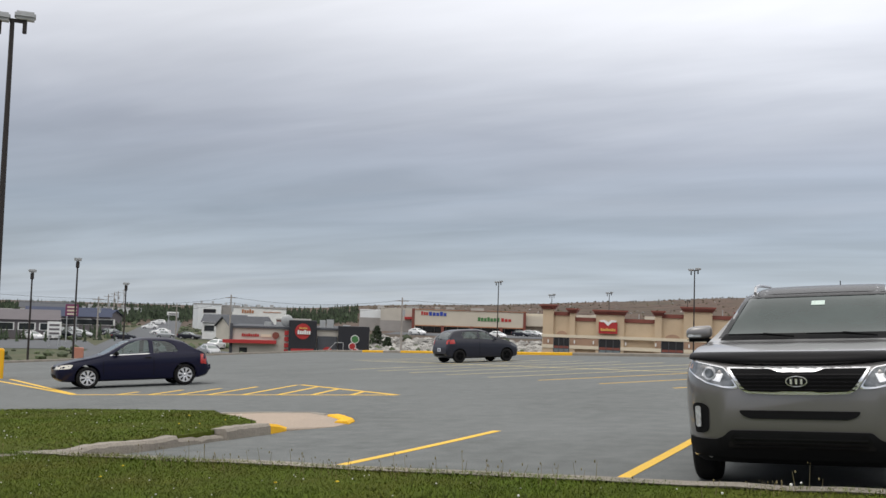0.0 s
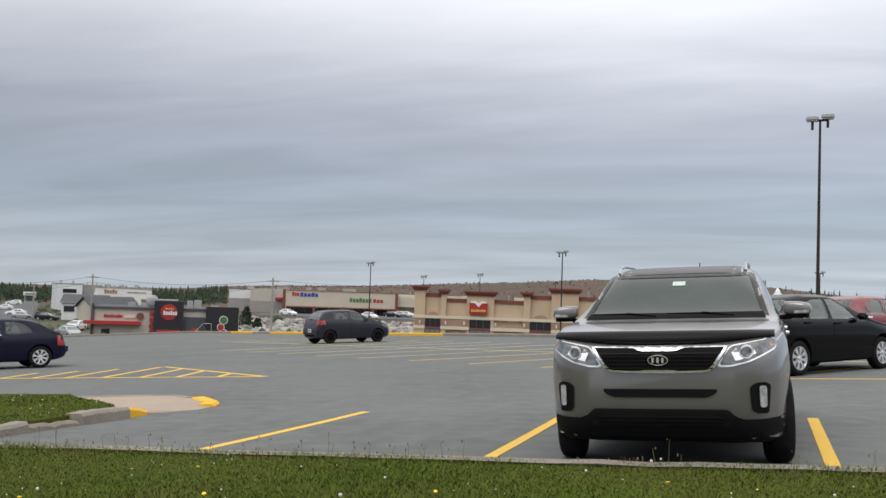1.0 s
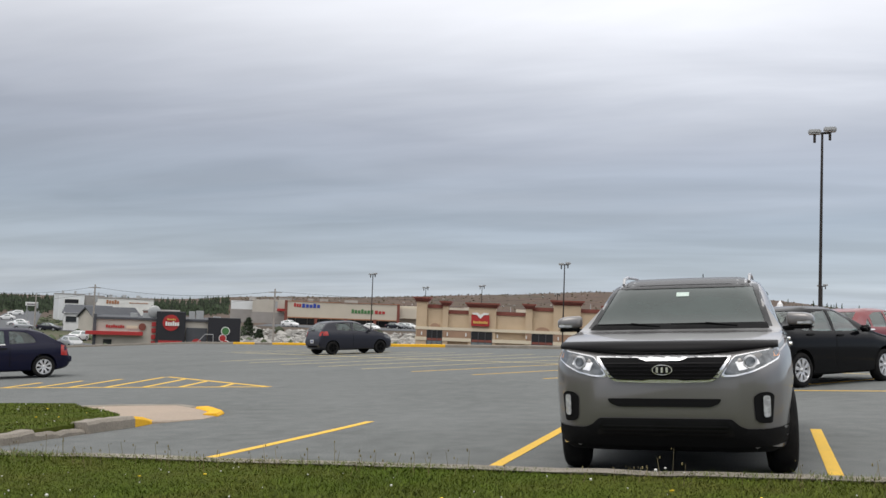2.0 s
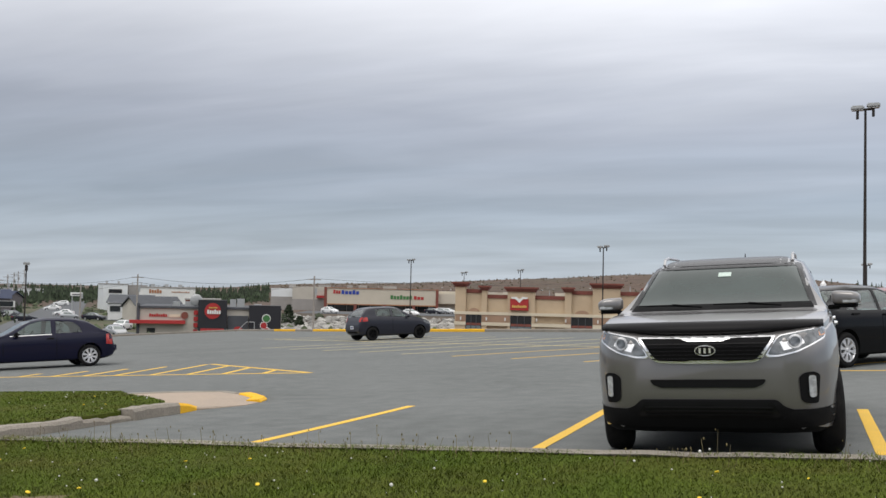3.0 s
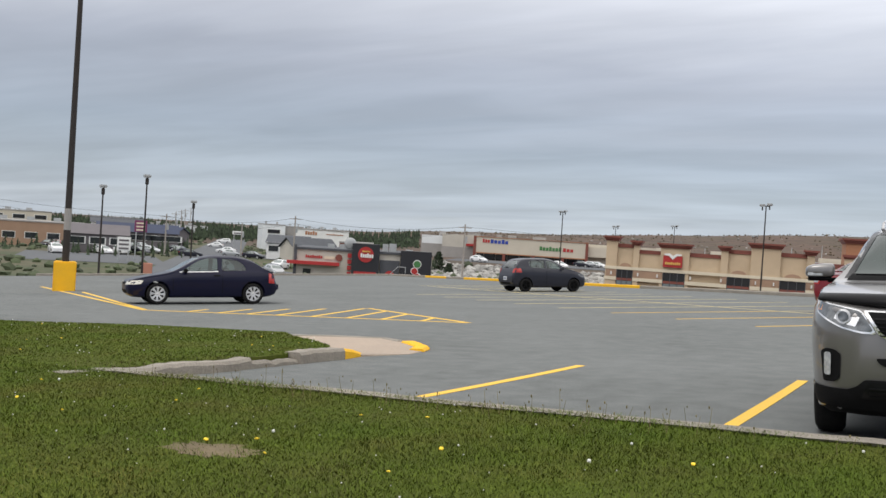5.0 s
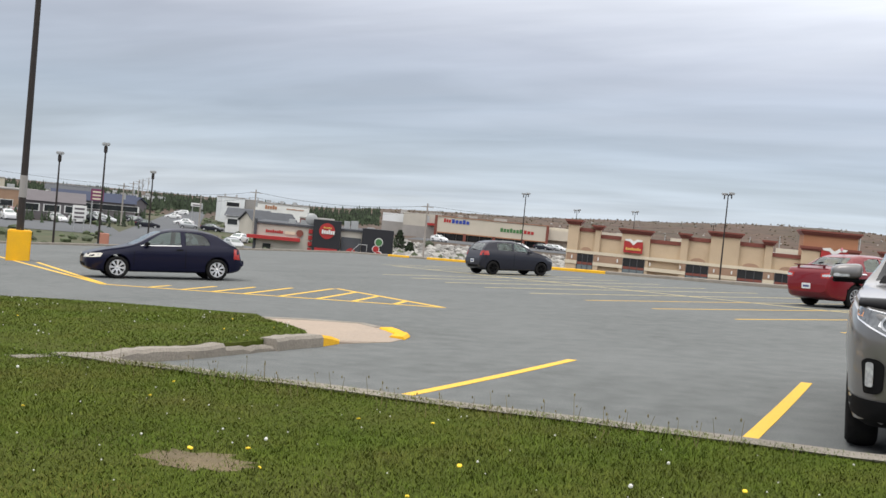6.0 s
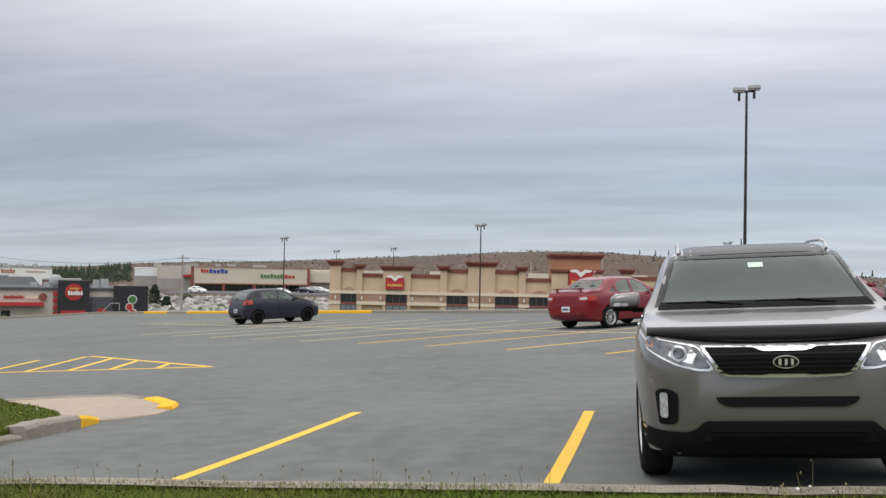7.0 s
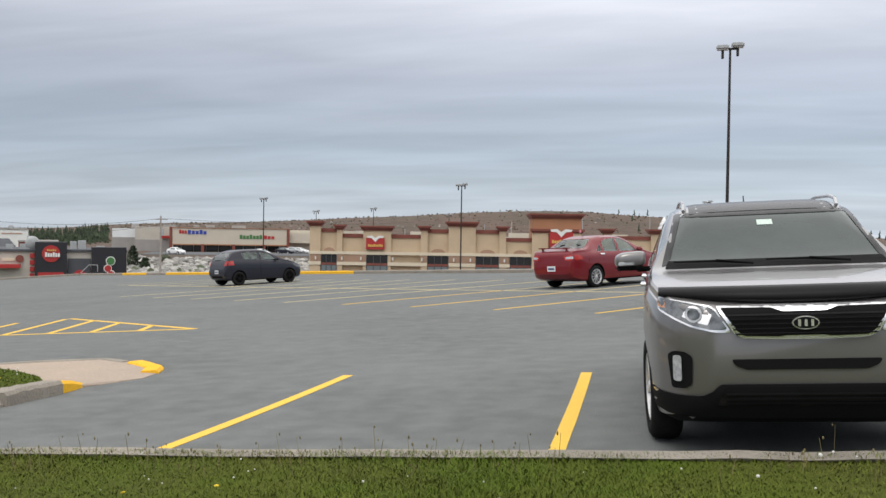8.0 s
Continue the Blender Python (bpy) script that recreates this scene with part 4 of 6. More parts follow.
# charcoal five-door hatchback seen from behind
MINI = dict(length=3.80, half=0.848, wheel=0.295, rim=0.19, arch=0.335, axles=(0.72, 3.18), style="steel", tumble=0.17, crown=0.06, stations=72,
            top=([0, 0.05, 0.15, 0.5, 0.85, 1.0, 1.75, 2.2, 2.8, 3.3, 3.55, 3.70, 3.80], [0.58, 0.70, 0.77, 0.91, 1.01, 1.05, 1.44, 1.515, 1.51, 1.44, 1.24, 0.98, 0.70]),
            bot=([0, 0.06, 0.2, 0.6, 3.2, 3.7, 3.80], [0.38, 0.28, 0.22, 0.19, 0.19, 0.28, 0.42]),
            hw=([0, 0.06, 0.2, 0.5, 0.9, 3.0, 3.55, 3.80], [0.55, 0.68, 0.77, 0.83, 0.848, 0.848, 0.81, 0.68]),
            belt=([0, 1.2, 3.0, 3.80], [0.88, 0.96, 1.04, 1.08]), mirror=(1.35, 1.05))
MINI["panels"] = glasshouse(
    [[(1.36, 1.015), (2.12, 1.05), (2.12, 1.40), (1.85, 1.39), (1.55, 1.24)], [(2.2, 1.055), (2.95, 1.10), (2.98, 1.36), (2.7, 1.405), (2.2, 1.405)]],
    [(-0.64, 1.06), (0.64, 1.06), (0.54, 1.42), (-0.54, 1.42)], [(-0.57, 1.06), (0.57, 1.06), (0.50, 1.38), (-0.50, 1.38)])
MINI["panels"] += both("tail_lamp", [(-0.80, 0.86), (-0.60, 0.84), (-0.60, 1.02), (-0.76, 1.06)], "rear", "tail", proud=0.012)
MINI["panels"] += both("headlamp", [(-0.78, 0.66), (-0.5, 0.64), (-0.48, 0.74), (-0.72, 0.84)], "front", "lamp", proud=0.012)
MINI["panels"] += bars(0, 0.52) + [("tail_lamp_side", [(3.40, 0.86), (3.66, 0.86), (3.60, 1.03), (3.44, 1.05)], "sides", "tail", dict(proud=0.008)),
                                    ("headlamp_side", [(0.12, 0.66), (0.40, 0.70), (0.55, 0.82), (0.30, 0.80)], "sides", "lamp", dict(proud=0.008)),
                                    ("door_handle", [(1.98, 0.92), (2.12, 0.925), (2.12, 0.955), (1.98, 0.95)], "sides", "paint_charcoal", dict(proud=0.02, r=0.01)),
                                    ("door_handle", [(2.78, 0.95), (2.92, 0.955), (2.92, 0.985), (2.78, 0.98)], "sides", "paint_charcoal", dict(proud=0.02, r=0.01)),
                                    ("door_seam", [(2.14, 0.30), (2.155, 0.30), (2.155, 1.03), (2.14, 1.03)], "sides", "black", dict(proud=0.002, r=0)),
                                    ("rear_bumper_insert", [(-0.45, 0.33), (0.45, 0.33), (0.45, 0.42), (-0.45, 0.42)], "rear", "black", dict(proud=0.01)),
                                    ("rear_wiper", [(0.0, 1.07), (0.34, 1.09), (0.34, 1.105), (0.0, 1.10)], "rear", "black", dict(proud=0.02, r=0))]
mini, _, _ = car("small_hatchback", MINI, "paint_charcoal", "charcoal five-door hatchback with black steel wheels parked on asphalt", LOT @ pose(-16.65, 35.45, 0, 0, 0, 143.13))

# red saloon, tail towards the verge
SEDAN = dict(length=4.445, half=0.862, wheel=0.315, rim=0.215, arch=0.355, axles=(0.88, 3.49), style="alloy10", tumble=0.18, crown=0.06, stations=76,
             top=([0, 0.05, 0.15, 0.6, 1.05, 1.2, 2.0, 2.4, 2.9, 3.3, 3.75, 3.9, 4.3, 4.40, 4.445], [0.55, 0.66, 0.74, 0.86, 0.95, 0.99, 1.40, 1.465, 1.475, 1.41, 1.14, 1.10, 1.07, 0.98, 0.70]),
             bot=([0, 0.06, 0.2, 0.6, 3.8, 4.3, 4.445], [0.36, 0.27, 0.21, 0.19, 0.19, 0.27, 0.42]),
             hw=([0, 0.06, 0.2, 0.5, 0.9, 3.6, 4.1, 4.36, 4.445], [0.55, 0.68, 0.77, 0.83, 0.862, 0.862, 0.83, 0.76, 0.68]),
             belt=([0, 1.2, 3.0, 4.445], [0.85, 0.94, 1.0, 1.02]), mirror=(1.62, 1.03))
SEDAN["panels"] = glasshouse(
    [[(1.62, 0.985), (2.42, 1.0), (2.42, 1.375), (2.18, 1.37), (1.85, 1.22)], [(2.50, 1.005), (3.12, 1.015), (3.10, 1.29), (2.85, 1.365), (2.50, 1.378)], [(3.18, 1.02), (3.42, 1.03), (3.22, 1.22)]],
    [(-0.66, 0.99), (0.66, 0.99), (0.55, 1.39), (-0.55, 1.39)], [(-0.60, 1.13), (0.60, 1.13), (0.52, 1.38), (-0.52, 1.38)])
SEDAN["panels"] += both("tail_lamp", [(-0.82, 0.80), (-0.50, 0.80), (-0.46, 0.93), (-0.80, 0.96)], "rear", "tail", proud=0.012)
SEDAN["panels"] += both("tail_lens", [(-0.76, 0.845), (-0.54, 0.84), (-0.52, 0.895), (-0.75, 0.915)], "rear", "fog_lens", proud=0.016)
SEDAN["panels"] += both("headlamp", [(-0.80, 0.62), (-0.45, 0.60), (-0.44, 0.72), (-0.74, 0.80)], "front", "lamp", proud=0.012)
SEDAN["panels"] += bars(0, 0.50) + [("tail_lamp_side", [(4.02, 0.82), (4.34, 0.82), (4.32, 0.95), (4.10, 0.93)], "sides", "tail", dict(proud=0.008)),
                                     ("door_handle", [(2.24, 0.90), (2.42, 0.905), (2.42, 0.935), (2.24, 0.93)], "sides", "chrome", dict(proud=0.025, r=0.01)),
                                     ("door_handle", [(3.14, 0.93), (3.32, 0.935), (3.32, 0.965), (3.14, 0.96)], "sides", "chrome", dict(proud=0.025, r=0.01)),
                                     ("door_seam", [(2.45, 0.30), (2.465, 0.30), (2.465, 0.98), (2.45, 0.98)], "sides", "black", dict(proud=0.002, r=0)),
                                     ("fuel_flap", [(3.66, 0.74), (3.80, 0.74), (3.80, 0.88), (3.66, 0.88)], "sides", "paint_red", dict(proud=0.006, r=0.03))]


def sedan(paint, label, m, style, wing):
    s = dict(SEDAN, style=style)
    s["panels"] = [(n, p, w, paint if mt == "paint_red" else ("black" if mt == "chrome" and paint == "paint_black" else mt), *r) for n, p, w, mt, *r in SEDAN["panels"]]
    thing, skin, base = car("saloon", s, paint, label, m)
    if wing:
        bm = box(-0.56, 0.56, -0.06, 0.06, 0, 0.025, bevel=0.01)
        part("boot_wing", bm, paint, base).matrix_basis = pose(0, 4.30, 1.135, 6)
        for x in (-0.45, 0.45):
            part("wing_foot", box(-0.02, 0.02, -0.03, 0.03, 0, 0.09, bevel=0.006), paint, base).matrix_basis = pose(x, 4.28, 1.055)
        bm = bmesh.new()
        tube(bm, (0, 3.05, 1.45), (0, 3.2, 1.62), 0.008, 0.004, 6)
        part("aerial", bm, "black", base)
        part("ribbon", box(-0.035, 0.035, -0.03, 0.03, 0, 0.10, bevel=0.02), "ribbon", base, "faded pink ribbon tied to the aerial").matrix_basis = pose(0, 3.17, 1.555, 15)
    return thing


red = sedan("paint_red", "red four-door saloon with a boot wing and alloy wheels on asphalt", LOT @ pose(-1.0, 25.1, 0, 0, 0, 143.13), "alloy10", True)
sedan("paint_black", "glossy black four-door saloon with silver wheel covers on asphalt", LOT @ pose(2.68, 14.5, 0, 0, 0, 143.13), "cap", False)
sedan("paint_red", "red saloon parked nose away behind a black saloon", LOT @ pose(4.3, 21.3, 0, 0, 0, 143.13), "alloy10", False)

# ---- far cars ----
FAR = []
for paint, spec, label in (("paint_white", SEDAN, "white saloon parked far off"), ("paint_charcoal", SEDAN, "dark saloon parked far off"), ("paint_silver", MINI, "silver hatchback parked far off"),
                           ("paint_white", SUV, "white suv parked far off"), ("paint_red", MINI, "red hatchback parked far off")):
    s = dict(spec, stations=30, style="cap", hollow=False)
    keep = ("side_window", "windscreen", "rear_window", "tail_lamp", "headlamp")
    s["panels"] = [(n, p, w, "glass" if mt == "screen" else mt, *r) for n, p, w, mt, *r in spec["panels"] if n in keep]
    FAR.append(car("parked_car", s, paint, label, pose(0, 0, -30), "cars parked far off")[0])


def polar(az, d, z=None):
    """A place d metres off at a bearing from the verge."""
    x, y = d * math.sin(radians(az)), d * math.cos(radians(az)) - 7
    return Vector((x, y, land_height(x, y) if z is None else z))


far_rows = ((3, -51.0, 168, 60), (0, -47.9, 200, 80), (1, -46.3, 182, 95), (2, -45.7, 192, 95), (0, -48.6, 210, 70), (2, -49.6, 200, 60), (4, -51.3, 195, 20), (1, -51.8, 200, 25),
            (0, -43.1, 275, -44), (3, -42.6, 330, -44), (1, -44.2, 215, 136), (2, -41.2, 200, 136), (1, -39.9, 195, 100), (0, -39.3, 150, 15), (1, -39.8, 132, 15), (3, -38.6, 210, 85),
            (2, -38.9, 128, 60), (0, -37.9, 215, 85), (1, -47.0, 212, 70), (2, -46.4, 216, 70), (1, -49.2, 206, 75), (4, -50.6, 208, 75), (0, -48.3, 176, 80), (3, -47.4, 178, 80), (1, -44.9, 205, 20), (2, -50.2, 214, 80), (0, -42.6, 225, -44), (1, -43.3, 185, 136), (0, -22.3, 205, 60), (1, -20.9, 232, 80), (2, -20.4, 236, 80), (0, -20.0, 236, 80), (0, -27.0, 214, 70))
used = set()
for k, az, d, rz in far_rows:
    p = polar(az, d)
    m = pose(p.x, p.y, p.z + 0.02, 0, 0, rz)
    if k in used:
        copy_thing(FAR[k], m)
    else:
        FAR[k].matrix_world = m
        used.add(k)


# ---- lamps and poles ----
M.update({
    "pole_dark": mat("dark_painted_steel", (0.026, 0.023, 0.022), 0.6, var=0.5, scale=1.5, tint=(0.045, 0.034, 0.028), spec=0.25),
    "galv": mat("galvanised_steel", (0.40, 0.41, 0.41), 0.5, 0.4, var=0.4, scale=3),
    "timber": mat("weathered_timber", (0.34, 0.31, 0.28), 0.9, var=0.6, scale=0.8),
    "stucco": mat("tan_stucco", (0.54, 0.42, 0.285), 0.9, var=0.25, var2=0.15, scale=0.4, scale2=20),
    "stucco_dark": mat("brown_stucco", (0.33, 0.215, 0.145), 0.9, var=0.3, scale=0.5),
    "cream": mat("cream_band", (0.62, 0.55, 0.42), 0.85, var=0.2, scale=0.6),
    "ridge": mat("russet_cornice", (0.19, 0.055, 0.038), 0.7, var=0.35, scale=0.7),
    "terracotta": mat("terracotta_panel", (0.36, 0.17, 0.09), 0.8, var=0.2, scale=0.5),
    "sign_red": mat("red_sign_board", (0.36, 0.022, 0.022), 0.6),
    "sign_blue": mat("blue_sign_letters", (0.02, 0.05, 0.30), 0.5),
    "sign_green": mat("green_sign_letters", (0.05, 0.17, 0.05), 0.5),
    "sign_gold": mat("gold_sign_letters", (0.62, 0.40, 0.10), 0.5),
    "white": mat("white_paint", (0.72, 0.72, 0.70), 0.7, var=0.25, scale=0.5),
    "offwhite": mat("off_white_plaster", (0.47, 0.44, 0.385), 0.85, var=0.3, scale=0.4),
    "beige": mat("pale_facade", (0.52, 0.47, 0.385), 0.85, var=0.2, scale=0.3),
    "grey_wall": mat("grey_block_wall", (0.30, 0.285, 0.27), 0.9, var=0.3, scale=0.6),
    "shop_glass": mat("dark_shop_glass", (0.022, 0.026, 0.03), 0.08, coat=0.6),
    "door_glass": mat("pale_door_glass", (0.15, 0.18, 0.19), 0.15),
    "tarp": mat("black_banner", (0.012, 0.013, 0.018), 0.55, var=0.3, scale=1.0),
    "slate": mat("dark_shingles", (0.07, 0.075, 0.085), 0.85, var=0.4, scale=1.0),
    "mauve": mat("mauve_siding", (0.12, 0.108, 0.115), 0.85, var=0.2, scale=0.6),
    "rock": mat("broken_stone", (0.30, 0.29, 0.27), 0.95, var=0.5, scale=0.6, island=0.4),
    "fir": mat("dark_conifer_needles", (0.030, 0.045, 0.022), 0.9, island=0.5),
    "scrub": mat("low_scrub", (0.085, 0.062, 0.036), 0.95, var=0.6, scale=0.1, island=0.4, tint=(0.085, 0.08, 0.04)),
    "leaf": mat("shrub_leaves", (0.05, 0.065, 0.028), 0.8, island=0.5),
    "blue_slate": mat("dark_blue_shingles", (0.028, 0.038, 0.075), 0.8, var=0.4, scale=1.0),
    "wire": mat("black_cable", (0.02, 0.02, 0.02), 0.7),
    "cladding_white": mat("white_metal_cladding", (0.66, 0.68, 0.69), 0.5, var=0.2, scale=0.3),
    "signboard": mat("purple_sign_board", (0.16, 0.03, 0.09), 0.6),
    "orange": mat("orange_box", (0.42, 0.19, 0.13), 0.7),
})


def lamp_head(parent, x, z, sg=1, s=1.0, ang=0):
    """A shoebox lamp with its drop bracket."""
    arm = part("lamp_head", box(-0.34 * s, 0.34 * s, -0.24 * s, 0.24 * s, 0, 0.24 * s, bevel=0.06 * s), "galv", parent)
    arm.matrix_basis = pose(x, 0, z, 0, 0, ang)
    part("lens", box(-0.30 * s, 0.30 * s, -0.16 * s, 0.16 * s, -0.03 * s, 0.0), "white", arm)
    part("shroud", box(-0.07 * s, 0.07 * s, -0.08 * s, 0.08 * s, -0.50 * s, -0.03 * s, bevel=0.02 * s), "pole_dark", arm)


def lamp_post(p, top, label, r=0.11, s=1.0, twin=True, ang=0, base=None, mt="pole_dark"):
    """A lot lamp: tapered pole, crossbar and one or two heads."""
    post = new("lamp_post")
    h = top - p[2]
    b0 = base[1] if base else 0.0
    bm = bmesh.new()
    tube(bm, (0, 0, b0 - 0.02), (0, 0, h - 0.2 * s), r, r * 0.62, 12)
    part("pole", bm, mt, post, smooth=False)
    if base:
        w, hb = base
        part("footing", box(-w / 2, w / 2, -w / 2, w / 2, -0.25, hb, bevel=0.04), "yellow", post, "yellow painted concrete footing")
        part("pole_band", lathe([(2.3, r * 0.9), (2.3, r * 1.03), (3.1, r * 1.01), (3.1, r * 0.9)], 12), "grey_wall", post, "bare grey band").matrix_basis = pose(0, 0, 0, 0, -90, 0)
    if twin:
        part("crossbar", box(-0.42 * s, 0.42 * s, -0.05 * s, 0.05 * s, h - 0.28 * s, h - 0.17 * s), mt, post)
        for sg in (-1, 1):
            lamp_head(post, 0.40 * s * sg, h - 0.2 * s + 0.06 * s * sg, sg, s)
    else:
        lamp_head(post, 0, h - 0.2 * s, 1, s)
        part("ballast_box", box(-0.15 * s, 0.15 * s, -0.15 * s, 0.15 * s, h - 0.85 * s, h - 0.24 * s, bevel=0.04), mt, post)
    post.matrix_world = pose(*p, 0, 0, ang)
    return tagged(post, label, "lamp post", "lamp posts")


def at(x, y):
    return (x, y, land_height(x, y) + 0.02)


lamp_post((-30.14, 17.77, -1.74), 12.0, "tall dark lamp post on a yellow concrete footing", 0.13, 1.1, True, 50, (0.80, 1.12))
lamp_post((3.1, 50.3, 0.10), 11.95, "tall dark twin-headed lamp post in the car park", 0.10, 1.0, True, 0)
lamp_post(at(-54.7, 124.0), 5.8, "twin-headed lamp post below the car park", 0.10, 0.85, True, 10)
lamp_post(at(-22.4, 104.3), 6.9, "twin-headed lamp post below the car park", 0.10, 0.95, True, 5)
for az, d, el, lab in ((-19.6, 222, 1.14, 1), (-16.3, 222, 1.35, 1), (-11.9, 230, 1.05, 1), (2.7, 170, 1.98, 1)):
    p = polar(az, d)
    lamp_post(p, 1.3 + d * math.tan(radians(el)), "slim twin-headed lamp post behind the shops", 0.10, 1.15, True, -az)
for az, d, el in ((-48.85, 78, 1.53), (-46.55, 76, 2.27), (-43.95, 92, 1.0)):
    p = polar(az, d)
    lamp_post(p, 1.3 + d * math.tan(radians(el)), "dark single-headed street lamp beside the car park", 0.085, 0.85, False, -az)


def utility_pole(az, d, top, arms=1):
    p = polar(az, d)
    up = new("utility_pole")
    bm = bmesh.new()
    tube(bm, (0, 0, -0.3), (0, 0, top - p.z), 0.17, 0.11, 10)
    part("pole", bm, "timber", up)
    for k in range(arms):
        part("crossarm", box(-1.1, 1.1, -0.06, 0.06, top - p.z - 0.6 - k * 1.0, top - p.z - 0.48 - k * 1.0), "timber", up)
    bm = bmesh.new()
    tube(bm, (0.25, -0.1, top - p.z - 2.9), (0.25, -0.1, top - p.z - 1.9), 0.22, 0.22, 10)
    part("transformer", bm, "galv", up)
    up.matrix_world = pose(*p, 0, 0, -az + 30)
    tagged(up, "weathered timber utility pole with a crossarm", "utility pole", "utility poles")
    return Vector((p.x, p.y, top - 0.4))


tops = [utility_pole(-28.3, 150, 3.1), utility_pole(-38.2, 170, 2.9), utility_pole(-45.4, 185, 1.9), utility_pole(-44.9, 235, 2.7), utility_pole(-44.6, 290, 3.6), utility_pole(-44.4, 360, 4.6, 2), utility_pole(-44.1, 430, 6.0, 2), utility_pole(-41.2, 210, 1.0)]


def wire(a, b, sag=1.0, r=0.024):
    bm = bmesh.new()
    a, b = Vector(a), Vector(b)
    side = (b - a).cross(Vector((0, 0, 1))).normalized()
    prev = None
    for i in range(13):
        f = i / 12
        q = a.lerp(b, f) - Vector((0, 0, 4 * sag * f * (1 - f)))
        ring = [bm.verts.new(q + side * r * math.cos(t) + Vector((0, 0, r * math.sin(t)))) for t in np.linspace(0, 2 * np.pi, 6)[:-1]]
        if prev:
            for k in range(5):
                bm.faces.new((prev[k], prev[(k + 1) % 5], ring[(k + 1) % 5], ring[k]))
        else:
            bm.faces.new(ring)
        prev = ring
    bm.faces.new(prev[::-1])
    tagged(part("overhead_cable", bm, "wire"), "thin black overhead cable between timber poles", "cable", "overhead cables")


far_r = polar(-12, 260, 4.6)
far_l = polar(-60, 190, 5.0)
for a, b in ((tops[0], tops[1]), (tops[1], tops[2]), (tops[2], tops[3]), (tops[3], tops[4]), (tops[4], tops[5]), (tops[0], far_r), (tops[2], far_l)):
    wire(a, b)
    wire(a + Vector((0, 0, -0.9)), b + Vector((0, 0, -0.9)), 1.3, 0.02)


# ---- buildings ----
def add(name, parent, x0, x1, y0, y1, z0, z1, mt, label="", bevel=0.0):
    return part(name, box(x0, x1, y0, y1, z0, z1, bevel=bevel), mt, parent, label)


def letters(parent, x0, x1, z0, z1, mt, n, y=-0.25, name="sign_letter"):
    """Plain bars that stand for a brand's lettering."""
    w = (x1 - x0) / n
    for i in range(n):
        h = (z1 - z0) * (1.0 if i % 3 == 0 else 0.8)
        bm = box(x0 + i * w + w * 0.08, x0 + (i + 1) * w - w * 0.12, y - 0.08, y, z0, z0 + h)
        if i % 2:
            box(x0 + i * w + w * 0.3, x0 + (i + 1) * w - w * 0.3, y - 0.10, y - 0.02, z0 + h, z0 + h * 1.08, bm)
        part(name, bm, mt, parent)


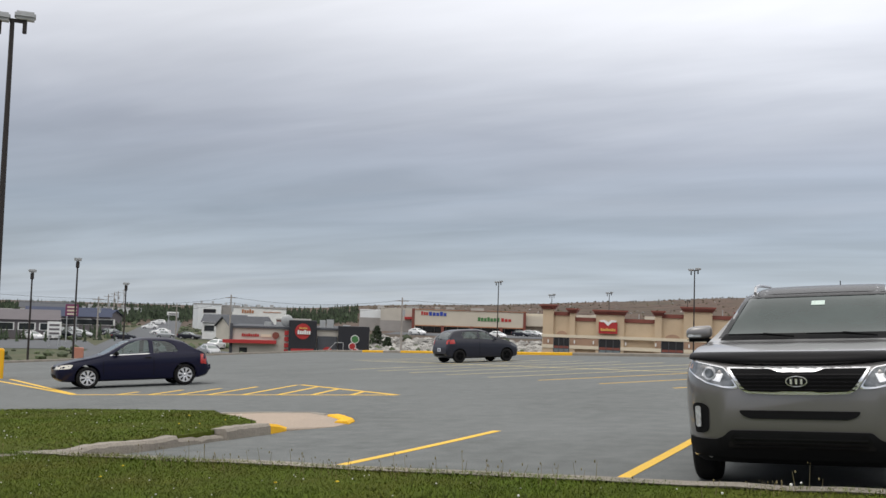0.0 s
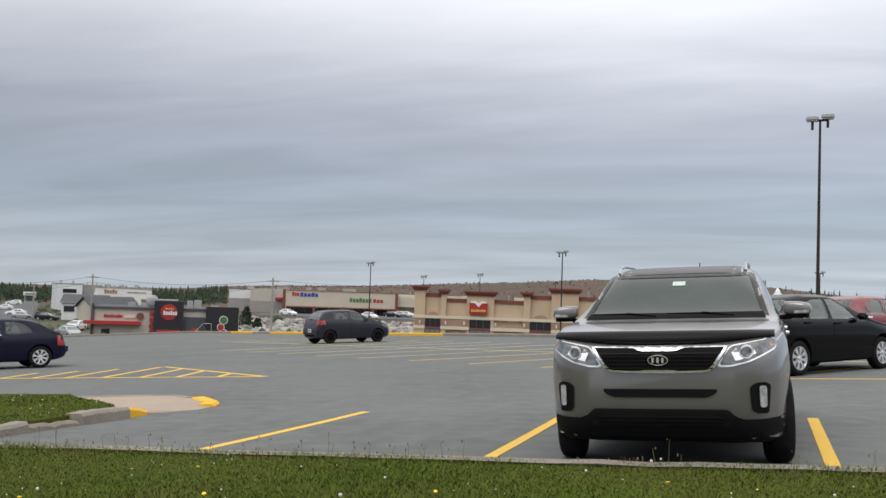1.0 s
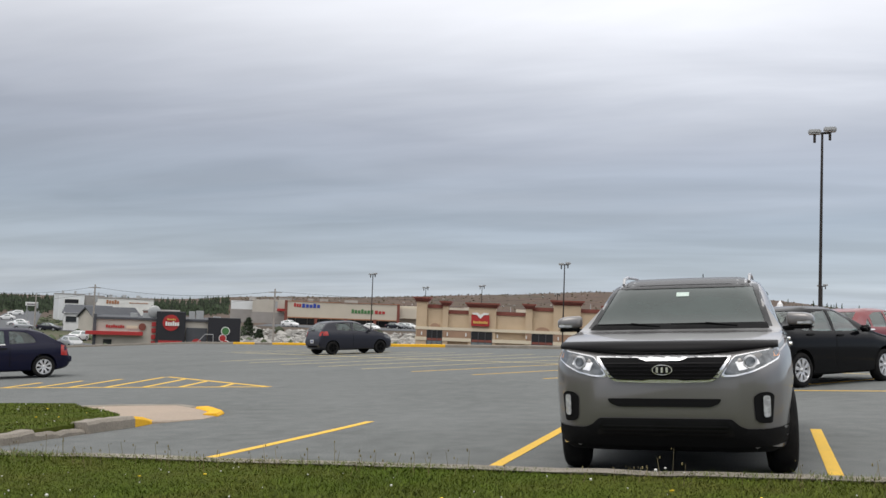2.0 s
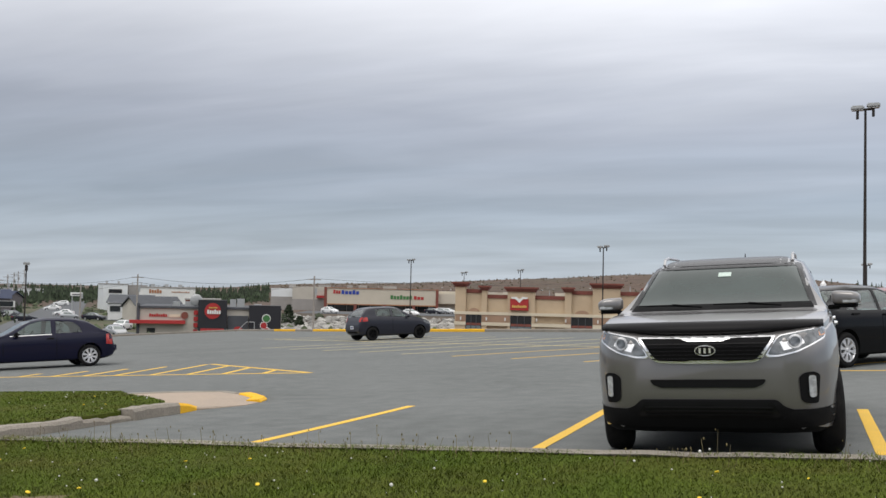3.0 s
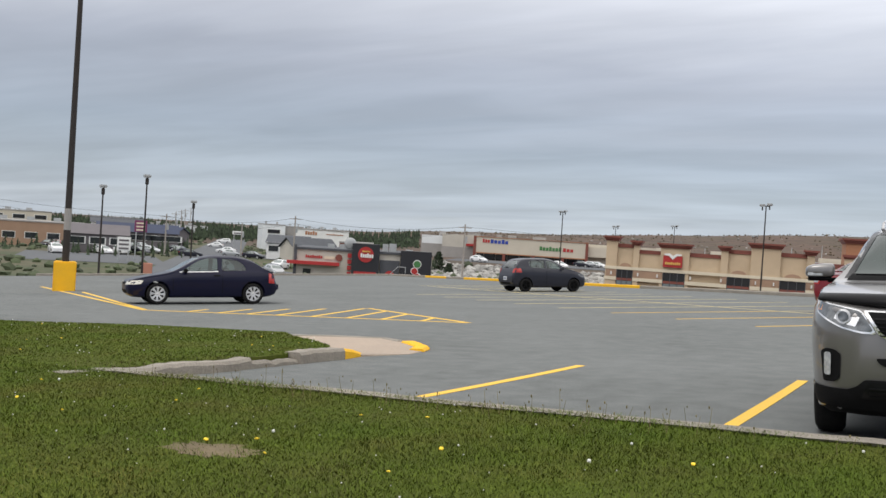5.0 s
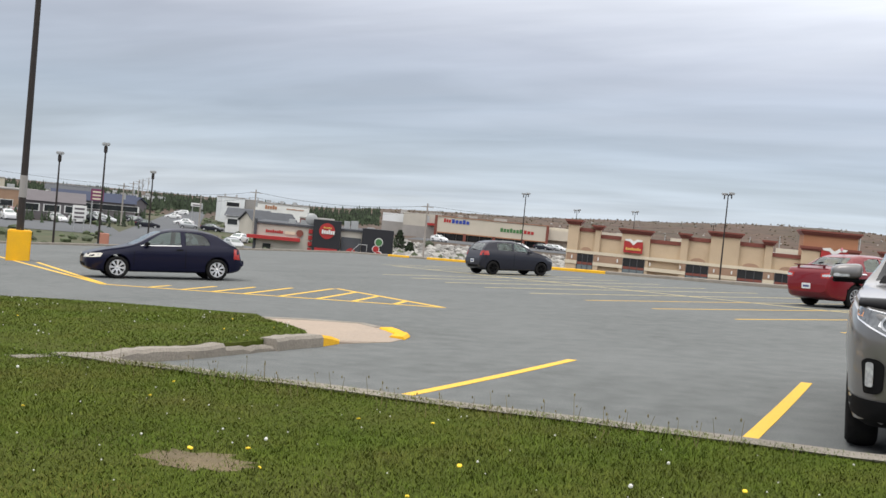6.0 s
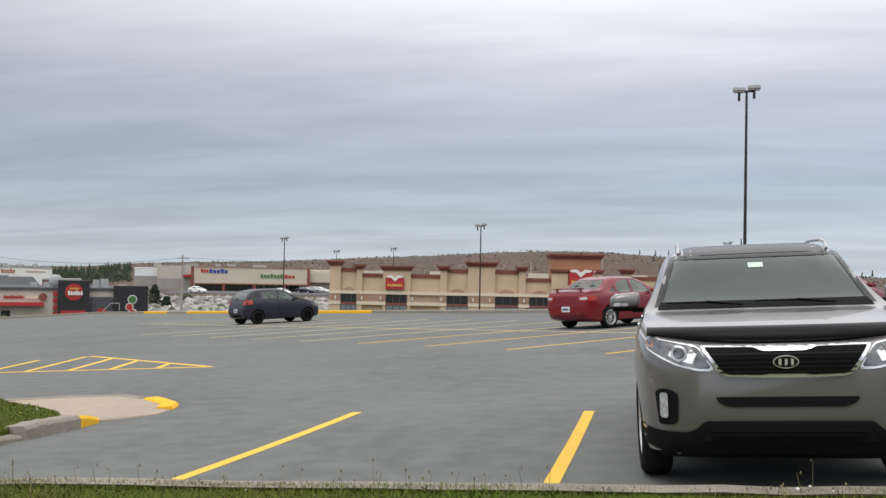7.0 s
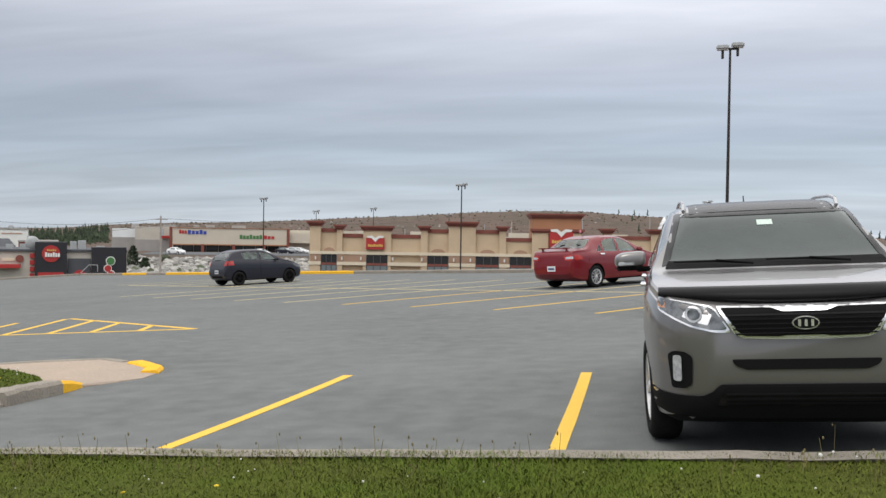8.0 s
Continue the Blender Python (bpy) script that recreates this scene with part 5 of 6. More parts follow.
def bookshop():
    """The long tan shop with stepped parapets, piers and two red signs."""
    b = new("bookshop")
    D0, zb = 0.0, -6.0
    rnd = random.Random(4)
    add("wall", b, -20.3, 46, 0.25, 30, zb, 0.45, "stucco")
    add("roof", b, -20, 45.7, 0.6, 29.7, 0.45, 0.62, "grey_wall")
    panels = [(-18.8, -16.4, 1.1), (-15.6, -12.2, 0.35), (-8.6, -4.0, 0.35), (-3.0, 0.1, 1.2), (4.1, 7.6, 1.2), (8.6, 12.9, 0.1), (19.4, 23.0, 0.6), (24.2, 30, 0.6), (31.2, 37, 0.6), (38.2, 45.8, 0.6)]
    for x0, x1, zt in panels:
        add("wall_panel", b, x0, x1, 0.12, 0.6, zb, zt, "stucco")
        add("parapet_cap", b, x0, x1, -0.02, 0.7, zt, zt + 0.55, "ridge", "russet parapet cap")
    piers = [(-20.4, -18.8, 2.0), (-16.4, -15.6, 1.5), (-12.5, -8.4, 1.4), (-4.0, -3.0, 1.5), (0.1, 4.1, 2.2), (7.6, 8.6, 1.6), (12.5, 19.6, 3.6), (23, 24.2, 1.5), (30, 31.2, 1.5), (37, 38.2, 1.5)]
    for x0, x1, zt in piers:
        wide = x1 - x0 > 5
        pier = add("pier", b, x0, x1, -0.45, 1.2 if not wide else 6.0, zb, zt, "terracotta" if wide else "stucco")
        for k, (o, h0, h1) in enumerate(((0.18, 0.0, 0.22), (0.34, 0.22, 0.46), (0.52, 0.46, 0.72))):
            add("cornice", pier, x0 - o, x1 + o, -0.45 - o, (1.2 if not wide else 6.0) + o, zt + h0, zt + h1, "ridge", "stepped russet cornice")
        if wide:
            for xa, xb in ((12.4, 14.8), (17.6, 19.8)):
                pl = add("pilaster", b, xa, xb, -0.8, -0.45, zb, 1.45, "stucco")
                for o, h0, h1 in ((0.12, 0, 0.25), (0.3, 0.25, 0.6)):
                    add("cornice", pl, xa - o, xb + o, -0.8 - o, -0.45, 1.45 + h0, 1.45 + h1, "ridge")
    # bands round the front
    xs = [(-20.5, -12.55, -0.50), (-12.55, -8.35, -0.50), (-8.35, 0.05, -0.50), (0.05, 4.15, -0.50), (4.15, 12.3, -0.50), (12.3, 19.9, -0.85), (19.9, 46, -0.50)]
    openings = [(-18.7, -16.4), (-12.0, -8.9), (-3.0, 0.1), (4.15, 7.55), (9.2, 12.3), (15.0, 17.5)]
    def runs(lo, hi):
        cur, out = lo, []
        for a, c in openings:
            if c <= lo or a >= hi:
                continue
            if a > cur:
                out.append((cur, a))
            cur = max(cur, c)
        if cur < hi:
            out.append((cur, hi))
        return out
    add("upper_band", b, -20.5, 46, -0.56, -0.1, -2.15, -1.72, "cream", "cream stucco band")
    for lo, hi in runs(-20.5, 46):
        add("lower_band", b, lo, hi, -0.55, -0.1, -3.75, -3.25, "cream", "cream stucco band")
        add("base_course", b, lo, hi, -0.52, -0.1, zb, -5.0, "stucco")
    for x0, x1 in ((-16.3, -12.1), (-20.3, -18.75), (-3.9, -3.05), (0.15, 4.1), (7.6, 9.1)):
        add("brick_field", b, x0, x1, -0.50, -0.1, -3.25, -2.15, "stucco_dark", "brown panel between cream bands")
    for x0, x1 in openings:
        sf = add("shopfront", b, x0, x1, -0.48, -0.3, zb, -2.15, "shop_glass", "dark glass shopfront")
        add("transom", sf, x0, x1, -0.54, -0.48, -3.75, -3.40, "ridge")
        n = 3
        for i in range(n + 1):
            xx = x0 + (x1 - x0) * i / n
            add("mullion", sf, xx - 0.04, xx + 0.04, -0.56, -0.48, zb, -2.2, "slate")
        for i in range(n):
            a, c = x0 + (x1 - x0) * i / n + 0.06, x0 + (x1 - x0) * (i + 1) / n - 0.06
            add("door_leaf", sf, a, c, -0.52, -0.48, zb, -3.80, "door_glass", "pale glazed door leaf")
        # shallow arch above
        bm = bmesh.new()
        c = (x0 + x1) / 2
        arc = [(c + (x1 - x0) * 0.33 * math.cos(t), -1.72 + 0.55 * math.sin(t)) for t in np.linspace(0, math.pi, 13)]
        lo = [bm.verts.new((x, -0.30, z)) for x, z in arc]
        hi = [bm.verts.new((x, 0.15, z)) for x, z in arc]
        bm.faces.new(lo)
        for i in range(12):
            bm.faces.new((lo[i], lo[i + 1], hi[i + 1], hi[i]))
        part("arch", bm, "stucco_dark", b)
        for xx in (x0 - 0.8, x1 + 0.8):
            part("wall_lamp", box(xx - 0.09, xx + 0.09, -0.72, -0.52, -3.0, -2.5, bevel=0.03), "white", b, "small white wall lamp")
    for x0, x1, z0, z1, y in ((-12.05, -9.35, -1.35, 0.55, -0.55), (14.9, 18.4, -0.55, 1.9, -0.85)):
        w, h = x1 - x0, z1 - z0
        sg = part("sign_board", box(x0, x1, y - 0.3, y, z0, z1 - 0.12 * h), "sign_red", b, "red sign board with a white open book shape")
        c = (x0 + x1) / 2
        for k in (-1, 1):
            bm = bmesh.new()
            pts = [(c, z1 - 0.42 * h), (c + k * 0.20 * w, z1 - 0.13 * h), (c + k * 0.42 * w, z1 - 0.10 * h), (c + k * 0.47 * w, z1 + 0.02 * h), (c + k * 0.18 * w, z1 + 0.06 * h), (c, z1 - 0.12 * h)]
            lo = [bm.verts.new((x, y - 0.36, z)) for x, z in pts]
            hi = [bm.verts.new((x, y - 0.05, z)) for x, z in pts]
            bm.faces.new(lo)
            bm.faces.new(hi[::-1])
            for i in range(6):
                bm.faces.new((lo[i], lo[(i + 1) % 6], hi[(i + 1) % 6], hi[i]))
            part("book_page", bm, "white", sg)
        letters(sg, x0 + 0.1 * w, x1 - 0.08 * w, z0 + 0.20 * h, z0 + 0.40 * h, "sign_gold", 8, y - 0.3)
    for x, y, w in ((-14, 8, 2.2), (-6, 12, 3.0), (3, 9, 2.2), (10, 14, 3.2), (26, 10, 2.5)):
        add("roof_unit", b, x, x + w, y, y + 1.8, 0.6, 1.35, "beige", "pale rooftop unit")
    for x, t in ((-7.0, 0.9), (6.0, 1.9), (10.4, 2.4), (22, 3.2), (33, 3.4)):
        bm = bmesh.new()
        tube(bm, (x, 15, 0.5), (x, 15, t + 0.8), 0.06, 0.06, 6)
        part("roof_mast", bm, "galv", b)
    b.matrix_world = pose(*polar(-12.05, 146, 0.0), 0, 0, 12)
    tagged(b, "long tan stucco bookshop with russet cornices and red signs", "shop")


bookshop()


def pet_store():
    """The wide pale store with a deep fascia over dark shopfronts."""
    b = new("pet_store")
    zb = -5.6
    add("wall", b, -7, 40, 0.5, 40, zb, 1.2, "beige")
    add("fascia", b, -6.9, 21.0, -2.5, 0.6, -2.5, 1.35, "beige", "pale fascia over the walkway")
    add("fascia_cap", b, -7.0, 21.2, -2.65, 0.7, 1.35, 1.5, "terracotta")
    add("soffit_band", b, -6.9, 21.0, -2.58, -2.3, -2.75, -2.5, "terracotta")
    add("side_wall", b, -15.8, -7, 1, 38, zb, 1.6, "offwhite", "off-white side block")
    add("side_base", b, -15.9, -7, 0.9, 1.1, zb, -1.6, "grey_wall")
    add("rear_block", b, -21.3, -15.8, 3, 38, zb, 1.0, "cladding_white")
    add("rear_base", b, -21.4, -15.8, 2.9, 3.1, zb, -1.1, "grey_wall")
    add("shopfront", b, -6.8, 20.8, 0.3, 0.55, zb, -2.75, "shop_glass", "dark recessed shopfront glass")
    add("right_wing", b, 21.2, 34, -1.5, 0.6, -2.0, 0.6, "beige")
    for x in (-7.3, 0.2, 7.6, 15.0, 20.9):
        add("column", b, x - 0.35, x + 0.35, -2.6, -1.9, zb, -2.5 if x not in (-7.3, 20.9) else 1.6, "ridge", "russet column")
    for x in range(-5, 21, 3):
        add("mullion", b, x, x + 0.12, 0.2, 0.32, zb, -2.75, "grey_wall")
    letters(b, -5.4, -3.5, 0.0, 0.95, "sign_red", 3, -2.5)
    letters(b, -3.4, 1.2, -0.1, 0.9, "sign_blue", 5, -2.5)
    letters(b, 9.0, 14.6, -1.1, -0.1, "sign_green", 7, -2.5)
    letters(b, 14.9, 17.6, -1.1, -0.2, "sign_red", 3, -2.5)
    for x, w in ((-17, 1.6), (-2.0, 1.4), (1.0, 2.2), (7.5, 3.4), (-9.5, 3.2)):
        add("roof_unit", b, x, x + w, 6, 8.5, 1.2, 2.2, "grey_wall", "grey rooftop unit")
    add("awning", b, -9.6, -7.2, 0.2, 1.0, -1.2, -0.6, "sign_red")
    b.matrix_world = pose(*polar(-26, 250, 0.0), 0, 0, 26)
    tagged(b, "wide pale store with russet columns and coloured sign letters", "shop")


pet_store()


def diner():
    """The low restaurant with black banners hung on its front."""
    b = new("restaurant")
    zb = -6.0
    u = lambda az: 120 * math.tan(radians(az + 34))
    x0, x1 = u(-38), u(-30.1)
    add("wall", b, x0, x1, 0.3, 14, zb, -1.55, "offwhite")
    add("roof_edge", b, x0 - 0.15, x1, 0.1, 14.2, -1.55, -1.3, "slate", "dark roof edge")
    add("corner_post", b, x0 - 0.35, x0, 0.1, 0.6, zb, -1.0, "slate")
    add("awning", b, x0 - 1.1, u(-35.5), -0.7, 0.3, -3.35, -2.95, "sign_red", "red awning over the entrance")
    add("door", b, u(-37.6), u(-37.15), 0.18, 0.3, zb, -3.9, "shop_glass")
    letters(b, u(-37.5), u(-36.5), -2.55, -2.2, "sign_red", 8, 0.3)
    add("sign_strip", b, u(-36.4), u(-35.8), 0.2, 0.3, -2.6, -2.25, "cream")
    bm = bmesh.new()
    bmesh.ops.create_cone(bm, cap_ends=True, segments=20, radius1=0.42, radius2=0.42, depth=0.2, matrix=pose(u(-35.55), 0.2, -2.35, 90))
    part("round_sign", bm, "ridge", b)
    for k in range(4):
        add("red_shutter", b, u(-35.05), u(-34.82), 0.05, 0.3, zb + 1.5 + k * 0.75, zb + 2.0 + k * 0.75, "sign_red")
    for xa, xb, zt, mt, nm in ((u(-34.8), u(-33.2), -0.45, "tarp", "banner"), (u(-31.95), u(-30.15), -1.0, "tarp", "banner")):
        add(nm, b, xa, xb, -0.5, 1.6, zb, zt, mt, "black banner hung over a wall block")
    add("grey_screen", b, u(-33.15), u(-32.0), 0.0, 0.3, zb, -2.3, "slate")
    def disc(x, z, r, mt, y, nm="round_motif"):
        bm = bmesh.new()
        bmesh.ops.create_cone(bm, cap_ends=True, segments=28, radius1=r, radius2=r, depth=0.06, matrix=pose(x, y, z, 90))
        part(nm, bm, mt, b)
    c = u(-34.0)
    disc(c, -1.75, 0.95, "sign_red", -0.55)
    letters(b, c - 0.65, c + 0.95, -2.1, -1.6, "white", 6, -0.6)
    letters(b, c - 0.45, c + 0.55, -1.45, -1.25, "sign_gold", 5, -0.6)
    add("red_strip", b, u(-34.65), u(-33.35), -0.58, -0.5, -4.25, -3.85, "sign_red")
    disc(u(-32.55), -4.2, 0.62, "sign_red", -0.05)
    letters(b, u(-32.55) - 0.75, u(-32.55) + 0.75, -4.35, -4.05, "white", 6, -0.1)
    c = u(-31.0)
    disc(c + 0.05, -2.55, 0.52, "white", -0.55)
    disc(c + 0.05, -2.55, 0.43, "sign_green", -0.6)
    disc(c - 0.25, -3.4, 0.45, "white", -0.55)
    disc(c - 0.25, -3.4, 0.37, "sign_red", -0.6)
    disc(c + 0.1, -4.1, 0.5, "white", -0.57)
    disc(c + 0.1, -4.1, 0.40, "sign_red", -0.62)
    bm = bmesh.new()
    for a, q in (((u(-32.5), -0.8, -3.9), (u(-32.1), -0.8, -3.0)), ((u(-32.1), -0.8, -3.0), (u(-31.65), -0.8, -3.0)), ((u(-31.65), -0.8, -3.0), (u(-31.65), -0.8, -3.8))):
        tube(bm, a, q, 0.05, 0.05, 6)
    part("handrail", bm, "galv", b)
    for az, w, h in ((-36.3, 0.8, 0.5), (-35.6, 1.0, 0.55), (-33.0, 0.7, 0.9), (-32.6, 0.9, 1.0), (-31.6, 0.9, 0.35)):
        add("roof_unit", b, u(az), u(az) + w, 4, 5.2, -1.35, -1.3 + h, "galv", "metal rooftop vent")
    bm = bmesh.new()
    bmesh.ops.create_uvsphere(bm, u_segments=16, v_segments=8, radius=0.75, matrix=pose(u(-34.95), 2.0, -0.55) @ Matrix.Diagonal((1, 0.25, 1, 1)))
    part("satellite_dish", bm, "galv", b, "grey satellite dish")
    b.matrix_world = pose(*polar(-34, 120, 0.0), 0, 0, 34)
    tagged(b, "low cream restaurant with black banners and a red awning", "restaurant")


diner()


def gabled(name, az, d, width, depth, eave, ridge, wall, roof, rz, label, cat="house", windows=3, zb=-6.5):
    """A house with a pitched roof and a row of windows."""
    b = new(name)
    w = width / 2
    add("wall", b, -w, w, 0, depth, zb, eave, wall)
    bm = bmesh.new()
    o = 0.4
    prof = [(-o, eave - 0.12), (depth / 2, ridge), (depth + o, eave - 0.12), (depth / 2, ridge - 0.25)]
    ends = [[bm.verts.new((x, y, z)) for y, z in prof] for x in (-w - o, w + o)]
    for i in range(4):
        bm.faces.new((ends[0][i], ends[0][(i + 1) % 4], ends[1][(i + 1) % 4], ends[1][i]))
    bm.faces.new(ends[0])
    bm.faces.new(ends[1][::-1])
    part("roof", bm, roof, b)
    for x in (-w, w - 0.16):
        bm = bmesh.new()
        tri = ((0.01, eave), (depth - 0.01, eave), (depth / 2, ridge - 0.3))
        near, far = [[bm.verts.new((q, y, z)) for y, z in tri] for q in (x, x + 0.16)]
        bm.faces.new(near[::-1])
        bm.faces.new(far)
        for i in range(3):
            bm.faces.new((near[i], near[(i + 1) % 3], far[(i + 1) % 3], far[i]))
        part("gable", bm, wall, b)
    for i in range(windows):
        xx = -w + width * (i + 0.5) / windows
        win = add("window", b, xx - width * 0.14, xx + width * 0.14, -0.06, 0.02, eave - 1.9, eave - 0.6, "white")
        add("pane", win, xx - width * 0.12, xx + width * 0.12, -0.09, -0.05, eave - 1.8, eave - 0.7, "shop_glass")
    b.matrix_world = pose(*polar(az, d, 0.0), 0, 0, rz)
    return tagged(b, label, cat, "far houses")


def flat_block(name, az, d, width, depth, top, wall, rz, label, cat="building", zb=-6.5, windows=0, band=None, units=2, wz=None):
    b = new(name)
    w = width / 2
    add("wall", b, -w, w, 0, depth, zb, top, wall)
    add("parapet", b, -w - 0.1, w + 0.1, -0.1, depth + 0.1, top, top + 0.25, band or "grey_wall")
    for i in range(windows):
        xx = -w + width * (i + 0.5) / windows
        zt = top - 0.8 if wz is None else wz
        win = add("window", b, xx - width * 0.3 / windows, xx + width * 0.3 / windows, -0.05, 0.02, zt - 1.3, zt, "white")
        add("pane", win, xx - width * 0.27 / windows, xx + width * 0.27 / windows, -0.08, -0.04, zt - 1.2, zt - 0.1, "shop_glass")
    for i in range(units):
        xx = -w + width * (0.2 + 0.5 * i / max(1, units - 1))
        add("roof_unit", b, xx, xx + width * 0.07, depth * 0.4, depth * 0.4 + 1.5, top + 0.2, top + 1.0, "galv")
    b.matrix_world = pose(*polar(az, d, 0.0), 0, 0, rz)
    return tagged(b, label, cat, "far commercial buildings")


flat_block("office_block", -39.4, 285, 6.5, 20, 1.0, "cladding_white", 44, "white office block with blue windows far off", windows=1, wz=-0.2)
flat_block("office_wing", -38.2, 292, 5, 20, 0.7, "grey_wall", 40, "grey wing of an office block far off", windows=0)
big = flat_block("white_warehouse", -36.6, 262, 14, 22, 0.35, "white", 37, "long white store with faded red lettering far off", windows=0, units=3)
letters(big, -4.6, -1.4, -1.0, 0.0, "terracotta", 5, 0.0)
letters(big, 1.0, 5.6, -0.75, -0.45, "terracotta", 8, 0.0)
gabled("gabled_shop", -36.9, 190, 9, 7, -3.0, -1.0, "offwhite", "slate", 62, "white gabled shop with a dark shingle roof", windows=3)
gabled("gabled_shop", -38.6, 200, 8, 12, -2.4, -0.9, "white", "slate", 34, "low white shop with a dark shingle roof", windows=3)
flat_block("shed", -34.6, 175, 6, 8, -1.3, "ridge", 34, "low dark red shed far off", units=1)
flat_block("strip_mall", -52.4, 205, 20, 18, -1.3, "stucco_dark", 52, "long low cream shop row with dark windows", windows=5, wz=-3.2, units=3)
flat_block("strip_mall", -53.6, 290, 22, 18, 0.5, "beige", 52, "pale flat-roofed shop row far off", windows=4, units=3)
gabled("mauve_house", -49.0, 180, 10, 10, -2.3, -0.7, "mauve", "mauve", 49, "mauve gabled shop with white window frames", windows=3)
gabled("blue_roof_house", -46.9, 225, 17, 10, -2.3, -0.5, "mauve", "blue_slate", 47, "long pale shop with a dark blue roof", windows=6)
gabled("blue_roof_house", -45.7, 250, 8, 8, -2.6, -1.0, "mauve", "blue_slate", 20, "small shop with a dark blue roof", windows=2)
gabled("white_house", -48.0, 330, 16, 10, -1.5, 0.2, "white", "slate", 48, "white house with a dark roof far off", windows=3)
flat_block("low_store", -44.9, 420, 26, 14, -1.6, "cladding_white", 45, "low white store far off along the road", windows=4)
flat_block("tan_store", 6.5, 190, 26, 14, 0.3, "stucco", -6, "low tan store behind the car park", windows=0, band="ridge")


def road_sign(az, d, z0, z1, w, mt, label, rows, zp=None):
    s = new("road_sign")
    p = polar(az, d)
    for x in (-w * 0.35, w * 0.35):
        bm = bmesh.new()
        tube(bm, (x, 0, -0.3), (x, 0, z1 - p.z), 0.09, 0.09, 8)
        part("sign_post", bm, "galv", s)
    board = part("sign_board", box(-w / 2, w / 2, -0.12, 0.12, z0 - p.z, z1 - p.z, bevel=0.03), mt, s)
    h = (z1 - z0) / (rows + 0.4)
    for k in range(rows):
        part("sign_bar", box(-w * 0.36, w * 0.36, -0.16, -0.12, z0 - p.z + h * (k + 0.35), z0 - p.z + h * (k + 0.8)), "cream" if mt != "white" else "mauve", board)
    s.matrix_world = pose(*p, 0, 0, -az)
    tagged(s, label, "sign")


road_sign(-46.75, 160, -1.3, 0.5, 1.9, "signboard", "purple roadside sign board with pale bars", 3)
road_sign(-47.6, 150, -4.0, -2.0, 1.9, "white", "white roadside sign board with faded bars", 3)
road_sign(-41.4, 230, -1.7, -0.9, 2.6, "white", "small white roadside sign board", 1)
ob = part("utility_box", box(-0.42, 0.42, -0.35, 0.35, -0.2, 1.1, bevel=0.05), "orange")
ob.matrix_world = pose(*polar(-46.3, 80), 0, 0, 46)
tagged(ob, "faded orange utility box beside the pavement", "utility box")
trk = new("box_truck")
add("cargo_box", trk, -2.6, 2.0, -1.1, 1.1, 0.9, 3.4, "paint_white", bevel=0.05)
add("cab", trk, 2.0, 3.5, -1.0, 1.0, 0.5, 2.5, "paint_white", bevel=0.12)
add("cab_window", trk, 2.5, 3.3, -1.03, 1.03, 1.6, 2.2, "glass")
add("chassis", trk, -2.6, 3.3, -0.8, 0.8, 0.45, 0.9, "black")
for x in (-1.6, 2.7):
    for sg in (-1, 1):
        bm = bmesh.new()
        bmesh.ops.create_cone(bm, cap_ends=True, segments=16, radius1=0.45, radius2=0.45, depth=0.3, matrix=pose(x, sg * 0.9, 0.45, 90))
        part("wheel", bm, "rubber", trk)
trk.matrix_world = pose(*polar(-39.1, 220), 0, 0, 42)
tagged(trk, "white box truck parked far off", "truck")

# ---- roads and far paving ----
PAVED = []


def ribbon(name, pts, w, mt, label, cat, dz=0.05):
    bm = bmesh.new()
    prev = None
    if mt != "meadow":
        PAVED.extend((a, b, w) for a, b in zip(pts, pts[1:]))
    pts = [Vector(p) for p in pts]
    fine = []
    for a, b in zip(pts, pts[1:]):
        n = max(2, int((b - a).length / 6))
        fine += [a.lerp(b, i / n) for i in range(n)]
    fine.append(pts[-1])
    for i, p in enumerate(fine):
        d = (fine[min(i + 1, len(fine) - 1)] - fine[max(i - 1, 0)]).normalized()
        nn = Vector((-d.y, d.x))
        row = []
        for k in range(7):
            q = p + nn * w * (k / 6 - 0.5)
            row.append(bm.verts.new((q.x, q.y, land_height(q.x, q.y) + dz)))
        if prev:
            for k in range(6):
                bm.faces.new((prev[k], prev[k + 1], row[k + 1], row[k]))
        prev = row
    tagged(part(name, bm, mt, smooth=True), label, cat, kind="structure")


xy = lambda az, d: tuple(polar(az, d).xy)
ribbon("road", [xy(-44.6, 98), xy(-43.3, 160), xy(-42.3, 260), xy(-41.6, 420)], 11, "road", "grey asphalt road running away downhill", "road", 0.12)
ribbon("side_street", [xy(-60, 84), xy(-47, 84), xy(-43, 98)], 5, "concrete", "pale concrete pavement below the car park", "pavement", 0.10)
ribbon("car_park_far", [xy(-53, 160), xy(-45.6, 160)], 34, "road", "far asphalt car park with parked cars", "car park", 0.08)
ribbon("car_park_shops", [xy(-29, 226), xy(-18, 226)], 30, "road", "asphalt car park before the pale store", "car park", 0.08)
ribbon("car_park_mid", [xy(-41, 205), xy(-36.5, 215)], 34, "road", "asphalt yard before white shops", "car park", 0.08)
ribbon("car_park_low", [xy(-41, 136), xy(-37.8, 140)], 20, "road", "asphalt car park beside the restaurant", "car park", 0.08)

ribbon("grassland", [xy(-62, 118), xy(-54, 118), xy(-46, 118), xy(-38, 118), xy(-30, 118)], 66, "meadow", "rough grass and weeds below the car park", "grass", 0.03)
ribbon("grassland", [xy(-62, 235), xy(-54, 235), xy(-46, 235), xy(-38, 235), xy(-31, 235)], 160, "meadow", "rough grass and earth between far buildings", "grass", 0.03)

